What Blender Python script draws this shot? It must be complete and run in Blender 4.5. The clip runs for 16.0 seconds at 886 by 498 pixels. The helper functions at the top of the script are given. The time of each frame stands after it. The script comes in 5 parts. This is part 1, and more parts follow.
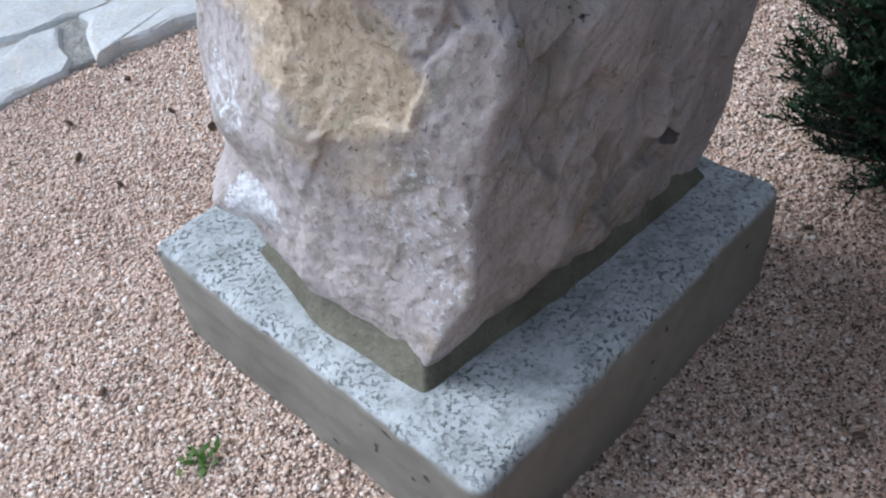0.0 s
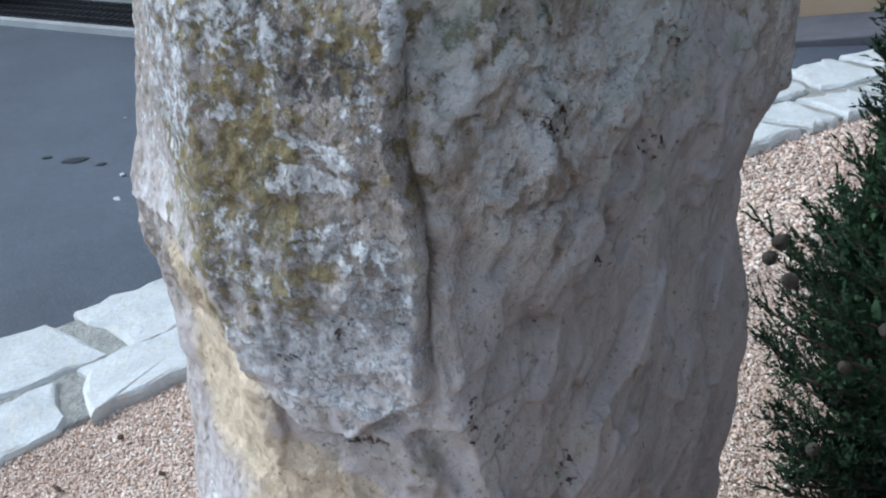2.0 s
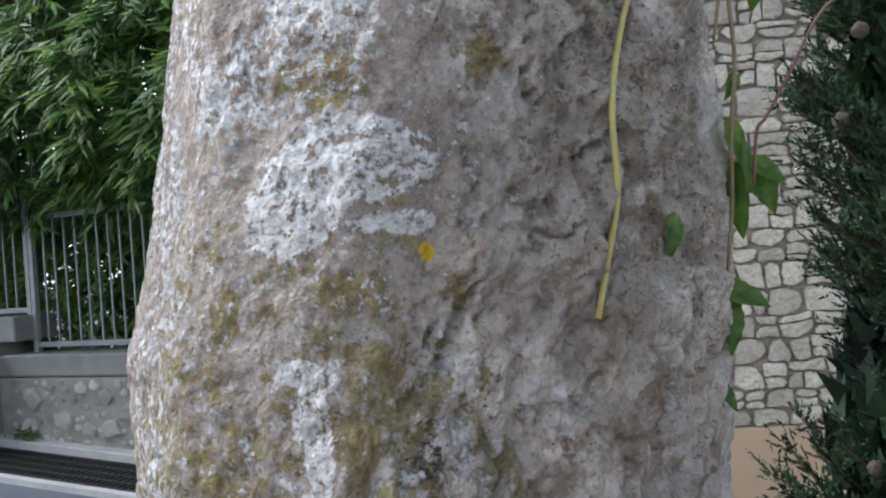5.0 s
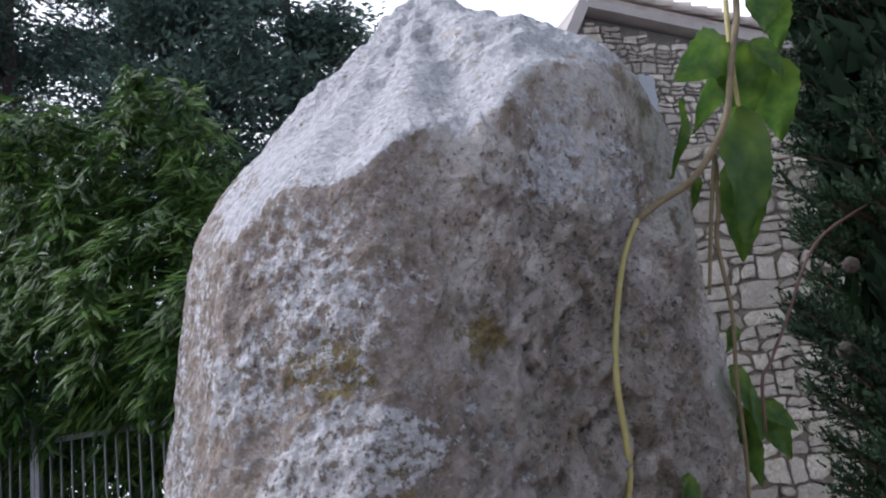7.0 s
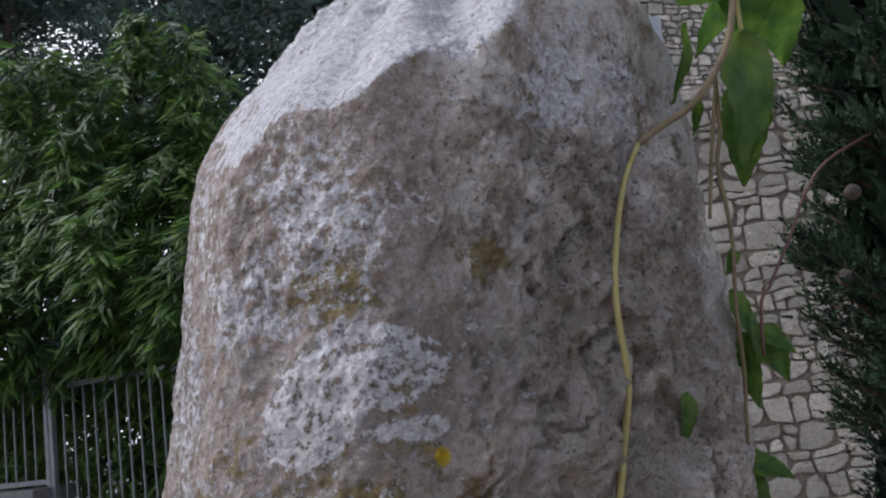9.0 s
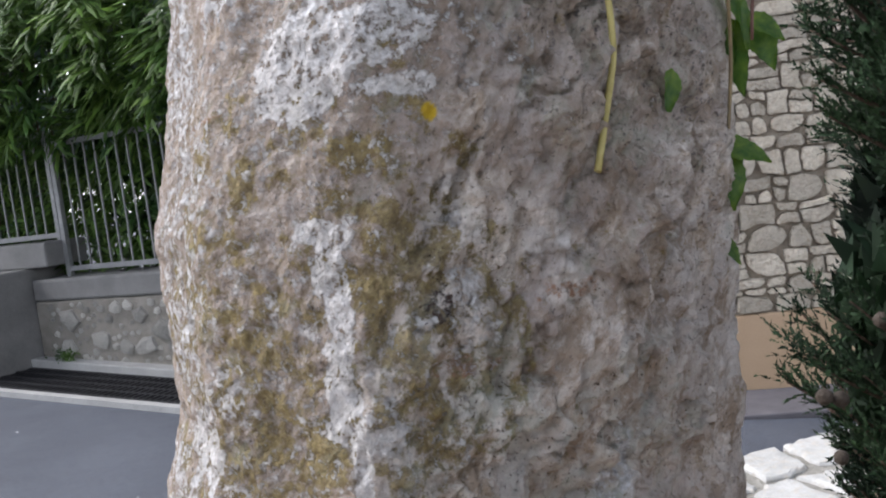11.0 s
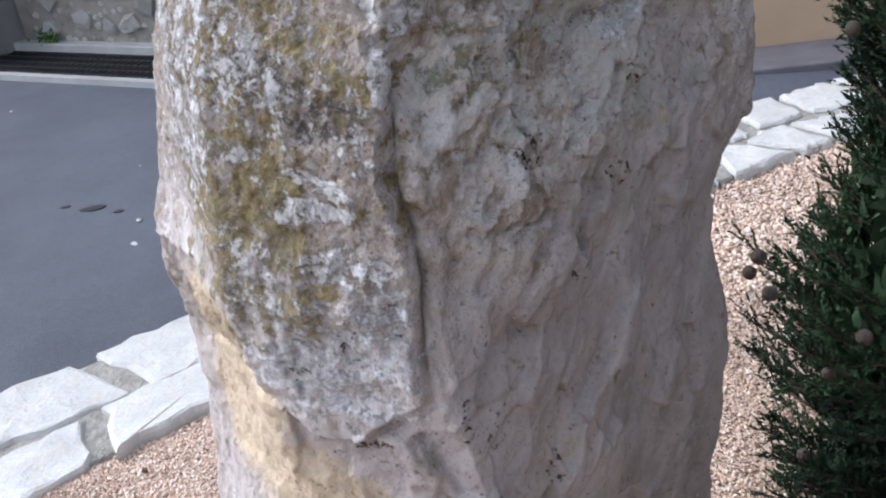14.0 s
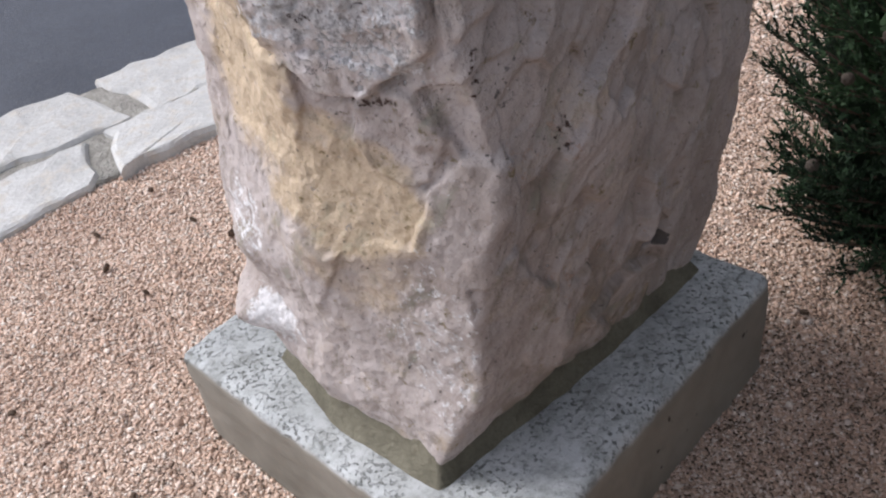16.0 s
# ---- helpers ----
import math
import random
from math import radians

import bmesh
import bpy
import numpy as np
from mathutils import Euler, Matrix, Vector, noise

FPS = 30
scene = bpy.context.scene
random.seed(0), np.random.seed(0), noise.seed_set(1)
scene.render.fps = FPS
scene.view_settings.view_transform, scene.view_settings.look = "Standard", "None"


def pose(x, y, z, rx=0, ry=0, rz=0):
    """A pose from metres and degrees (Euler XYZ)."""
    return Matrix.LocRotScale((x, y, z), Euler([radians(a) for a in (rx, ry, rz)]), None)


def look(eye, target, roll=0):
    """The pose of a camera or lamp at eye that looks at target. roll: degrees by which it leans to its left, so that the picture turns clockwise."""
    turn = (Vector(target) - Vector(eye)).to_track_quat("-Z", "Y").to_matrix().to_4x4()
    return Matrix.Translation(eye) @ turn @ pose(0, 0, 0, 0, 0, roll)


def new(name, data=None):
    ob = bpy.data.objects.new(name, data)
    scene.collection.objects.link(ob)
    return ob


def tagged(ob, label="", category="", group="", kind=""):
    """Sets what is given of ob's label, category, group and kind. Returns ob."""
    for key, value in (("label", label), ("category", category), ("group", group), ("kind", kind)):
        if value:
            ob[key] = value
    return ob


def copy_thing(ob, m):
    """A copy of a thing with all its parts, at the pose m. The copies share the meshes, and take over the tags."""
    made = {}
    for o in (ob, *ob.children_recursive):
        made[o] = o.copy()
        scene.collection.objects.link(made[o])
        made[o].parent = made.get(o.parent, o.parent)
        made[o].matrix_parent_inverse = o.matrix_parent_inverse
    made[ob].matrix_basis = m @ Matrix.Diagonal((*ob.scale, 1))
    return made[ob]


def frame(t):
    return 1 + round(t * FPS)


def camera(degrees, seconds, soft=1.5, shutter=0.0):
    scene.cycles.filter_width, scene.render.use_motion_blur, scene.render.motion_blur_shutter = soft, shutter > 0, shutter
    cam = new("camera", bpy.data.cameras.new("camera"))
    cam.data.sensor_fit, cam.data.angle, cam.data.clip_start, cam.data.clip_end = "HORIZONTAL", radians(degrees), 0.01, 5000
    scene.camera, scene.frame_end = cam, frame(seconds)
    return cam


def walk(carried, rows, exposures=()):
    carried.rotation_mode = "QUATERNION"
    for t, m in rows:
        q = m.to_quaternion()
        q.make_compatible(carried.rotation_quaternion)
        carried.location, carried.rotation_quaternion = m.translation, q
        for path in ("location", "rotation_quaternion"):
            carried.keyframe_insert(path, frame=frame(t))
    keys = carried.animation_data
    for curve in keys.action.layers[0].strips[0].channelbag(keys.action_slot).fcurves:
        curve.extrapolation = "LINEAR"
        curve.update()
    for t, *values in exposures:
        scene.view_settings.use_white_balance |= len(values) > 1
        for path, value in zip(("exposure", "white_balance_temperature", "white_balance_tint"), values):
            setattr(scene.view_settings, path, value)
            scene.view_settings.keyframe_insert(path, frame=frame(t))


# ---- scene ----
EXPOSURES = ((0, 0.40, 5550, 9), (1.5, 0.49, 5550, 7), (2.5, 0.58, 5250, 1), (3.2, 0.74, 5450, 2), (4.5, 0.88, 5980, 8), (5.2, 0.88, 6000, 9), (7.3, 0.02, 5900, 18), (8.2, -0.25, 5900, 19), (10.3, 0.74, 6450, 14), (12.5, 0.88, 6050, 13), (14, 0.79, 5950, 13), (15, 0.57, 6150, 14), (16, 0.44, 6400, 15))
cam = camera(52.0, 16.0, soft=2.1)
PATH = [
    (0, (0.035, -1.073, 1.164), (-0.055, 0.379, -0.208), -7.6),
    (0.5, (0.038, -1.047, 1.199), (-0.041, 0.474, -0.097), -7.5),
    (1, (0.044, -1.033, 1.234), (-0.019, 0.587, 0.062), -7.5),
    (1.5, (0.049, -1.016, 1.283), (0.01, 0.697, 0.252), -7.3),
    (2, (0.053, -0.992, 1.338), (0.05, 0.8, 0.449), -6.9),
    (2.5, (0.063, -0.983, 1.381), (0.081, 0.886, 0.67), -6.4),
    (3, (0.067, -0.988, 1.425), (0.117, 0.942, 0.901), -5.8),
    (3.5, (0.074, -0.989, 1.473), (0.148, 0.976, 1.109), -5.1),
    (4, (0.081, -1.008, 1.529), (0.175, 0.974, 1.276), -4.5),
    (4.5, (0.088, -1.038, 1.556), (0.208, 0.956, 1.462), -4.3),
    (5, (0.092, -1.058, 1.585), (0.221, 0.938, 1.597), -4.1),
    (5.2, (0.095, -1.069, 1.597), (0.225, 0.926, 1.647), -4.1),
    (7.3, (0.101, -1.081, 1.665), (0.249, 0.858, 2.134), -7.2),
    (7.5, (0.101, -1.079, 1.664), (0.251, 0.856, 2.144), -7.2),
    (8, (0.101, -1.081, 1.659), (0.25, 0.856, 2.131), -7.2),
    (8.2, (0.101, -1.075, 1.655), (0.246, 0.867, 2.111), -7.3),
    (10.3, (0.104, -1.102, 1.582), (0.181, 0.897, 1.579), -6.9),
    (10.5, (0.104, -1.1, 1.568), (0.174, 0.899, 1.516), -7.0),
    (11, (0.1, -1.1, 1.537), (0.161, 0.891, 1.36), -7.1),
    (11.5, (0.097, -1.094, 1.509), (0.147, 0.883, 1.21), -7.3),
    (12, (0.096, -1.093, 1.483), (0.129, 0.864, 1.068), -7.7),
    (12.5, (0.094, -1.091, 1.453), (0.111, 0.842, 0.937), -8.1),
    (13, (0.089, -1.089, 1.421), (0.092, 0.815, 0.809), -8.4),
    (13.5, (0.082, -1.088, 1.394), (0.072, 0.78, 0.678), -8.8),
    (14, (0.073, -1.09, 1.365), (0.052, 0.737, 0.551), -9.2),
    (14.5, (0.066, -1.097, 1.337), (0.03, 0.683, 0.425), -9.3),
    (15, (0.064, -1.1, 1.306), (0.0, 0.621, 0.289), -9.7),
    (15.5, (0.059, -1.103, 1.275), (-0.028, 0.542, 0.141), -9.9),
    (16, (0.055, -1.112, 1.247), (-0.051, 0.454, 0.008), -10.0),
]
walk(cam, [(t, look(eye, target, roll)) for t, eye, target, roll in PATH], EXPOSURES)

# ---- world and sun ----
world = bpy.data.worlds.new("overcast_sky")
scene.world = world
world.use_nodes = True
wn = world.node_tree
sky = wn.nodes.new("ShaderNodeTexSky")
sky.sky_type = "NISHITA"
sky.sun_disc = False
sky.sun_elevation = radians(49)
sky.sun_rotation = radians(-74)
pale = wn.nodes.new("ShaderNodeHueSaturation")
pale.inputs["Saturation"].default_value = 0.34
wn.links.new(sky.outputs[0], pale.inputs["Color"])
wn.links.new(pale.outputs[0], wn.nodes["Background"].inputs[0])
wn.nodes["Background"].inputs[1].default_value = 0.185

sun = new("sun", bpy.data.lights.new("sun", "SUN"))
sun.data.energy = 2.1
sun.data.angle = radians(30)
sun.data.color = (1.0, 0.985, 0.96)
sun.matrix_world = look((-6.4, 1.8, 7.6), (0, 0, 0))


# ---- materials ----
def mixed(nt, fac, a, b, kind="MIX"):
    m = nt.nodes.new("ShaderNodeMix")
    m.data_type, m.blend_type = "RGBA", kind
    for sock, value in ((m.inputs[0], fac), (m.inputs[6], a), (m.inputs[7], b)):
        if hasattr(value, "is_output"):
            nt.links.new(value, sock)
        elif isinstance(value, tuple):
            sock.default_value = (*value, 1)
        else:
            sock.default_value = value
    return m.outputs[2]


def noisy(nt, scale, detail=4, rough=0.6, lo=0.35, hi=0.65, vec=None, kind="noise", stretch=None):
    """A noise squeezed between lo and hi to 0..1, in object space."""
    if vec is None:
        vec = nt.nodes.new("ShaderNodeTexCoord").outputs["Object"]
    if stretch:
        mp = nt.nodes.new("ShaderNodeMapping")
        mp.inputs["Scale"].default_value = stretch
        nt.links.new(vec, mp.inputs[0])
        vec = mp.outputs[0]
    if kind == "noise":
        n = nt.nodes.new("ShaderNodeTexNoise")
        n.inputs["Detail"].default_value, n.inputs["Roughness"].default_value = detail, rough
    else:
        n = nt.nodes.new("ShaderNodeTexVoronoi")
        n.feature = "F1"
    n.inputs["Scale"].default_value = scale
    nt.links.new(vec, n.inputs["Vector"])
    r = nt.nodes.new("ShaderNodeMapRange")
    r.inputs[1].default_value, r.inputs[2].default_value = lo, hi
    nt.links.new(n.outputs[0], r.inputs[0])
    return r.outputs[0]


def attribute(nt, name):
    a = nt.nodes.new("ShaderNodeAttribute")
    a.attribute_name = name
    return a.outputs["Fac"]


def math_node(nt, op, a, b=0.0):
    m = nt.nodes.new("ShaderNodeMath")
    m.operation = op
    for sock, value in ((m.inputs[0], a), (m.inputs[1], b)):
        if hasattr(value, "is_output"):
            nt.links.new(value, sock)
        else:
            sock.default_value = value
    return m.outputs[0]


def surface(name, rough=0.85, metal=0.0, spec=0.5):
    m = bpy.data.materials.new(name)
    m.use_nodes = True
    nt = m.node_tree
    p = nt.nodes["Principled BSDF"]
    p.inputs["Roughness"].default_value = rough
    p.inputs["Metallic"].default_value = metal
    p.inputs["Specular IOR Level"].default_value = spec
    return m, nt, p


def bumped(nt, p, heights, strength=0.5, distance=0.01):
    """heights: (socket, weight) pairs, summed into a bump."""
    total = None
    for s, w in heights:
        x = math_node(nt, "MULTIPLY", s, w)
        total = x if total is None else math_node(nt, "ADD", total, x)
    b = nt.nodes.new("ShaderNodeBump")
    b.inputs["Strength"].default_value, b.inputs["Distance"].default_value = strength, distance
    nt.links.new(total, b.inputs["Height"])
    nt.links.new(b.outputs[0], p.inputs["Normal"])


def varied(nt, base, amount, source="random"):
    """base with its brightness shifted per object or per island."""
    if source == "random":
        r = nt.nodes.new("ShaderNodeObjectInfo").outputs["Random"]
    else:
        r = nt.nodes.new("ShaderNodeNewGeometry").outputs["Random Per Island"]
    v = nt.nodes.new("ShaderNodeMapRange")
    v.inputs[3].default_value, v.inputs[4].default_value = 1 - amount, 1 + amount
    nt.links.new(r, v.inputs[0])
    h = nt.nodes.new("ShaderNodeHueSaturation")
    nt.links.new(v.outputs[0], h.inputs["Value"])
    nt.links.new(base, h.inputs["Color"])
    return h.outputs[0], r


def plain(name, a, b, scale, rough=0.85, bump=0.4, dist=0.004, fine=90, amount=0.0, source="random", metal=0.0, spec=0.5, third=None):
    m, nt, p = surface(name, rough, metal, spec)
    c = mixed(nt, noisy(nt, scale), a, b)
    if third:
        c = mixed(nt, noisy(nt, scale * 3.7, lo=0.5, hi=0.68), c, third)
    f = noisy(nt, fine, 5, 0.7, 0.2, 0.8)
    c = mixed(nt, 0.35, c, mixed(nt, f, tuple(x * 0.6 for x in a), tuple(min(1, x * 1.3) for x in b)))
    if amount:
        c, _ = varied(nt, c, amount, source)
    nt.links.new(c, p.inputs["Base Color"])
    bumped(nt, p, [(f, 1.0), (noisy(nt, scale * 2), 1.0)], bump, dist)
    return m


def stone_material():
    m, nt, p = surface("lichened_limestone", 0.9, 0, 0.3)
    both = nt.nodes.new("ShaderNodeTexCoord").outputs["Object"]
    sl = nt.nodes.new("ShaderNodeMapping")
    sl.vector_type = "TEXTURE"
    sl.inputs["Rotation"].default_value = (0, radians(38), 0)
    sl.inputs["Scale"].default_value = (1.0, 1.0, 2.2)
    nt.links.new(both, sl.inputs[0])
    slant = sl.outputs[0]
    st = nt.nodes.new("ShaderNodeMapping")
    st.vector_type = "TEXTURE"
    st.inputs["Scale"].default_value = (1.0, 1.0, 2.6)
    nt.links.new(both, st.inputs[0])
    upright = st.outputs[0]

    def raw_noise(scale, detail=8, rough=0.72, vec=None):
        return noisy(nt, scale, detail, rough, 0.0, 1.0, vec)

    def over(field, grow, gain, lo, hi):
        """A patch whose rim follows a noise field and spreads where grow is high."""
        total = math_node(nt, "ADD", field, math_node(nt, "MULTIPLY", grow, gain)) if gain else field
        r = nt.nodes.new("ShaderNodeMapRange")
        r.inputs[1].default_value, r.inputs[2].default_value = lo, hi
        nt.links.new(total, r.inputs[0])
        return r.outputs[0]

    def part_of(fac, k):
        return math_node(nt, "MULTIPLY", fac, k)

    n_white, n_olive = raw_noise(78, 8, 0.76), raw_noise(44, 8, 0.74)
    n_slant, n_mid, n_fine = raw_noise(24, 8, 0.74, slant), raw_noise(13, 6, 0.66), raw_noise(120, 4, 0.7)
    n_tiny = raw_noise(210, 3, 0.7)
    aged, west, tone = attribute(nt, "weathered"), attribute(nt, "west"), attribute(nt, "tone")
    # Broken face: pink-beige and lilac, each flake with its own tone.
    smooth_c = mixed(nt, over(n_mid, 0, 0, 0.38, 0.62), (0.355, 0.305, 0.28), (0.53, 0.478, 0.46))
    smooth_c = mixed(nt, part_of(over(tone, 0, 0, 0.45, 0.85), 0.6), smooth_c, (0.54, 0.49, 0.475))
    smooth_c = mixed(nt, part_of(over(n_slant, 0, 0, 0.50, 0.62), 0.7), smooth_c, (0.255, 0.205, 0.18))
    smooth_c = mixed(nt, part_of(over(n_white, 0, 0, 0.60, 0.64), 0.35), smooth_c, (0.54, 0.50, 0.48))
    smooth_c = mixed(nt, part_of(over(n_fine, 0, 0, 0.63, 0.68), 0.6), smooth_c, (0.14, 0.105, 0.085))
    # East skin: warm grey flakes, brown veins, pale plates.
    east_c = mixed(nt, over(n_slant, 0, 0, 0.42, 0.55), (0.37, 0.295, 0.23), (0.73, 0.67, 0.615))
    east_c = mixed(nt, part_of(over(tone, 0, 0, 0.55, 0.8), 0.6), east_c, (0.68, 0.65, 0.625))
    east_c = mixed(nt, part_of(over(n_olive, 0, 0, 0.56, 0.66), 0.55), east_c, (0.33, 0.25, 0.155))
    # West skin: pinkish grey and brown in a fine mottle.
    west_c = mixed(nt, over(n_mid, 0, 0, 0.42, 0.58), (0.37, 0.31, 0.275), (0.55, 0.50, 0.485))
    west_c = mixed(nt, part_of(over(n_fine, 0, 0, 0.40, 0.60), 0.55), (0.22, 0.165, 0.115), west_c)
    west_c = mixed(nt, 0.45, west_c, mixed(nt, over(n_white, 0, 0, 0.40, 0.56), (0.235, 0.18, 0.135), (0.60, 0.55, 0.53)))
    # Broken rock browner towards the east foot; the east side's shade mixed in after.
    smooth_c = mixed(nt, part_of(over(n_mid, attribute(nt, "low_brown"), 0.35, 0.52, 0.95), 0.9), smooth_c, (0.22, 0.18, 0.14))
    smooth_c = mixed(nt, part_of(math_node(nt, "SUBTRACT", 1.0, west), 0.3), smooth_c, mixed(nt, over(n_slant, 0, 0, 0.42, 0.58), (0.17, 0.135, 0.11), (0.42, 0.365, 0.34)))
    c = mixed(nt, aged, smooth_c, mixed(nt, west, east_c, west_c))
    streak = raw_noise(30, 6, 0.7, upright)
    # Brown streaks high on the east face, darkened further for the cypress shade.
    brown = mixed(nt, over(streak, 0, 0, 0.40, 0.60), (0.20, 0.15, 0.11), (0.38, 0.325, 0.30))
    c = mixed(nt, part_of(attribute(nt, "shade_coat"), 0.8), c, brown)
    drawn = mixed(nt, over(streak, 0, 0, 0.38, 0.56), (0.41, 0.35, 0.315), (0.70, 0.655, 0.65))
    c = mixed(nt, part_of(attribute(nt, "pale"), 0.85), c, drawn)
    ochre = part_of(over(n_mid, attribute(nt, "ochre"), 0.5, 0.56, 0.94), 0.92)
    c = mixed(nt, ochre, c, mixed(nt, over(n_white, 0, 0, 0.4, 0.6), (0.47, 0.365, 0.245), (0.60, 0.485, 0.35)))
    olive = over(n_olive, attribute(nt, "olive"), 0.235, 0.605, 0.68)
    c = mixed(nt, part_of(olive, 0.8), c, mixed(nt, over(n_fine, 0, 0, 0.38, 0.62), (0.13, 0.092, 0.03), (0.30, 0.235, 0.085)))
    c = mixed(nt, part_of(over(n_slant, attribute(nt, "green"), 0.2, 0.56, 0.74), 0.55), c, (0.29, 0.325, 0.25))
    c = mixed(nt, over(n_white, attribute(nt, "rust"), 0.2, 0.62, 0.74), c, (0.33, 0.185, 0.115))
    c = mixed(nt, part_of(over(n_fine, attribute(nt, "dark"), 0.2, 0.62, 0.72), 0.85), c, (0.075, 0.07, 0.07))
    n_web = raw_noise(150, 6, 0.7)
    white = over(math_node(nt, "ADD", math_node(nt, "MULTIPLY", n_white, 0.7), math_node(nt, "MULTIPLY", n_web, 0.3)), attribute(nt, "crust"), 0.175, 0.598, 0.636)
    c = mixed(nt, part_of(white, 0.85), c, mixed(nt, over(n_fine, 0, 0, 0.4, 0.6), (0.54, 0.525, 0.515), (0.74, 0.725, 0.72)))
    film = part_of(over(n_white, attribute(nt, "film"), 0.32, 0.64, 0.69), 0.9)
    c = mixed(nt, film, c, mixed(nt, over(n_fine, 0, 0, 0.4, 0.6), (0.52, 0.515, 0.52), (0.78, 0.78, 0.79)))
    speck = math_node(nt, "MULTIPLY", over(n_tiny, 0, 0, 0.62, 0.67), over(n_mid, 0, 0, 0.40, 0.55))
    speck = math_node(nt, "MULTIPLY", speck, math_node(nt, "ADD", part_of(aged, 0.75), 0.25))
    c = mixed(nt, part_of(speck, 0.8), c, (0.085, 0.06, 0.045))
    pits = over(n_fine, attribute(nt, "pit"), 0.4, 0.80, 0.84)
    c = mixed(nt, part_of(pits, 0.9), c, (0.06, 0.03, 0.022))
    c = mixed(nt, attribute(nt, "yolk"), c, (0.62, 0.42, 0.03))
    nt.links.new(c, p.inputs["Base Color"])
    grain = math_node(nt, "MULTIPLY", n_fine, math_node(nt, "ADD", part_of(aged, 0.68), 0.32))
    bumped(nt, p, [(grain, 1.8), (math_node(nt, "MULTIPLY", n_slant, math_node(nt, "ADD", part_of(aged, 0.6), 0.4)), 1.6), (white, 0.4), (speck, -0.5), (pits, -0.8), (olive, 0.15)], 0.95, 0.006)
    return m


def concrete_material():
    m, nt, p = surface("washed_concrete", 0.9, 0, 0.3)
    big = noisy(nt, 4, 4, 0.6, 0.3, 0.7)
    # Sides are darker than the washed top, with some of their shade painted in.
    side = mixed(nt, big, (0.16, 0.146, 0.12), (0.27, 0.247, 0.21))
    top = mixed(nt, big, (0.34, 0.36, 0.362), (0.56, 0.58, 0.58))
    pits = math_node(nt, "MULTIPLY", noisy(nt, 120, 4, 0.66, 0.53, 0.60), noisy(nt, 11, 4, 0.7, 0.36, 0.58))
    top = mixed(nt, math_node(nt, "MULTIPLY", pits, 0.85), top, (0.10, 0.104, 0.098))
    top = mixed(nt, math_node(nt, "MULTIPLY", noisy(nt, 20, 6, 0.78, 0.44, 0.62), 0.65), top, (0.21, 0.22, 0.205))
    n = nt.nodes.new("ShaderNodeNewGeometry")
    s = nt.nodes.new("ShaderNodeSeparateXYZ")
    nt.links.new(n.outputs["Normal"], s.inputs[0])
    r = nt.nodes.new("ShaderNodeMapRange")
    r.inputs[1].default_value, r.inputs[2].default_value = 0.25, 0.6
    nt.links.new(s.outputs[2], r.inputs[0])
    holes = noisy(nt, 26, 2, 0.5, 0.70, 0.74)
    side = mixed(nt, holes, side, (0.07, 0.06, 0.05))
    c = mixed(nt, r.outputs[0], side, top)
    nt.links.new(c, p.inputs["Base Color"])
    bumped(nt, p, [(math_node(nt, "MULTIPLY", pits, r.outputs[0]), -1.0), (noisy(nt, 30), 0.2)], 0.7, 0.005)
    return m


def leaf_material(name, a, b, rough=0.5, amount=0.35, back=0.25):
    m, nt, p = surface(name, rough, 0, 0.4)
    c = mixed(nt, noisy(nt, 3, 3), a, b)
    c, r = varied(nt, c, amount, "island")
    nt.links.new(c, p.inputs["Base Color"])
    t = nt.nodes.new("ShaderNodeBsdfTranslucent")
    nt.links.new(c, t.inputs[0])
    mx = nt.nodes.new("ShaderNodeMixShader")
    mx.inputs[0].default_value = back
    nt.links.new(p.outputs[0], mx.inputs[1])
    nt.links.new(t.outputs[0], mx.inputs[2])
    nt.links.new(mx.outputs[0], nt.nodes["Material Output"].inputs[0])
    return m


def gravel_material():
    m, nt, p = surface("pink_gravel", 0.8, 0, 0.35)
    r = nt.nodes.new("ShaderNodeNewGeometry").outputs["Random Per Island"]
    ramp = nt.nodes.new("ShaderNodeValToRGB")
    e = ramp.color_ramp.elements
    e[0].position, e[0].color = 0.0, (0.20, 0.15, 0.12, 1)
    e[1].position, e[1].color = 1.0, (0.84, 0.78, 0.71, 1)
    for pos, col in ((0.12, (0.48, 0.35, 0.27, 1)), (0.5, (0.70, 0.515, 0.40, 1)), (0.8, (0.76, 0.625, 0.53, 1))):
        x = e.new(pos)
        x.color = col
    nt.links.new(r, ramp.inputs[0])
    c = mixed(nt, math_node(nt, "MULTIPLY", noisy(nt, 2.2, 4, 0.6, 0.45, 0.75), 0.3), ramp.outputs[0], (0.30, 0.17, 0.12))
    # Needle dirt and the shade on the cypress side, both painted into the gravel.
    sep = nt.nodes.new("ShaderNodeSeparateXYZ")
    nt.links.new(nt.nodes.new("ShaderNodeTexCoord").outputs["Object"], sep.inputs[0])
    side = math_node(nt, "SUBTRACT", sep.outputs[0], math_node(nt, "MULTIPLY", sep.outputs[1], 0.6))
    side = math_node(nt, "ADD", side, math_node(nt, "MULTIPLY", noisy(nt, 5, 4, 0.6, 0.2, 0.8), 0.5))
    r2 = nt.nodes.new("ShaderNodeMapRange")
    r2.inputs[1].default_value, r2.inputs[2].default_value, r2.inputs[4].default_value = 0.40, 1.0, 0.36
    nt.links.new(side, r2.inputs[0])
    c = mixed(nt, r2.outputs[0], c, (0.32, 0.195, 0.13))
    nt.links.new(c, p.inputs["Base Color"])
    return m


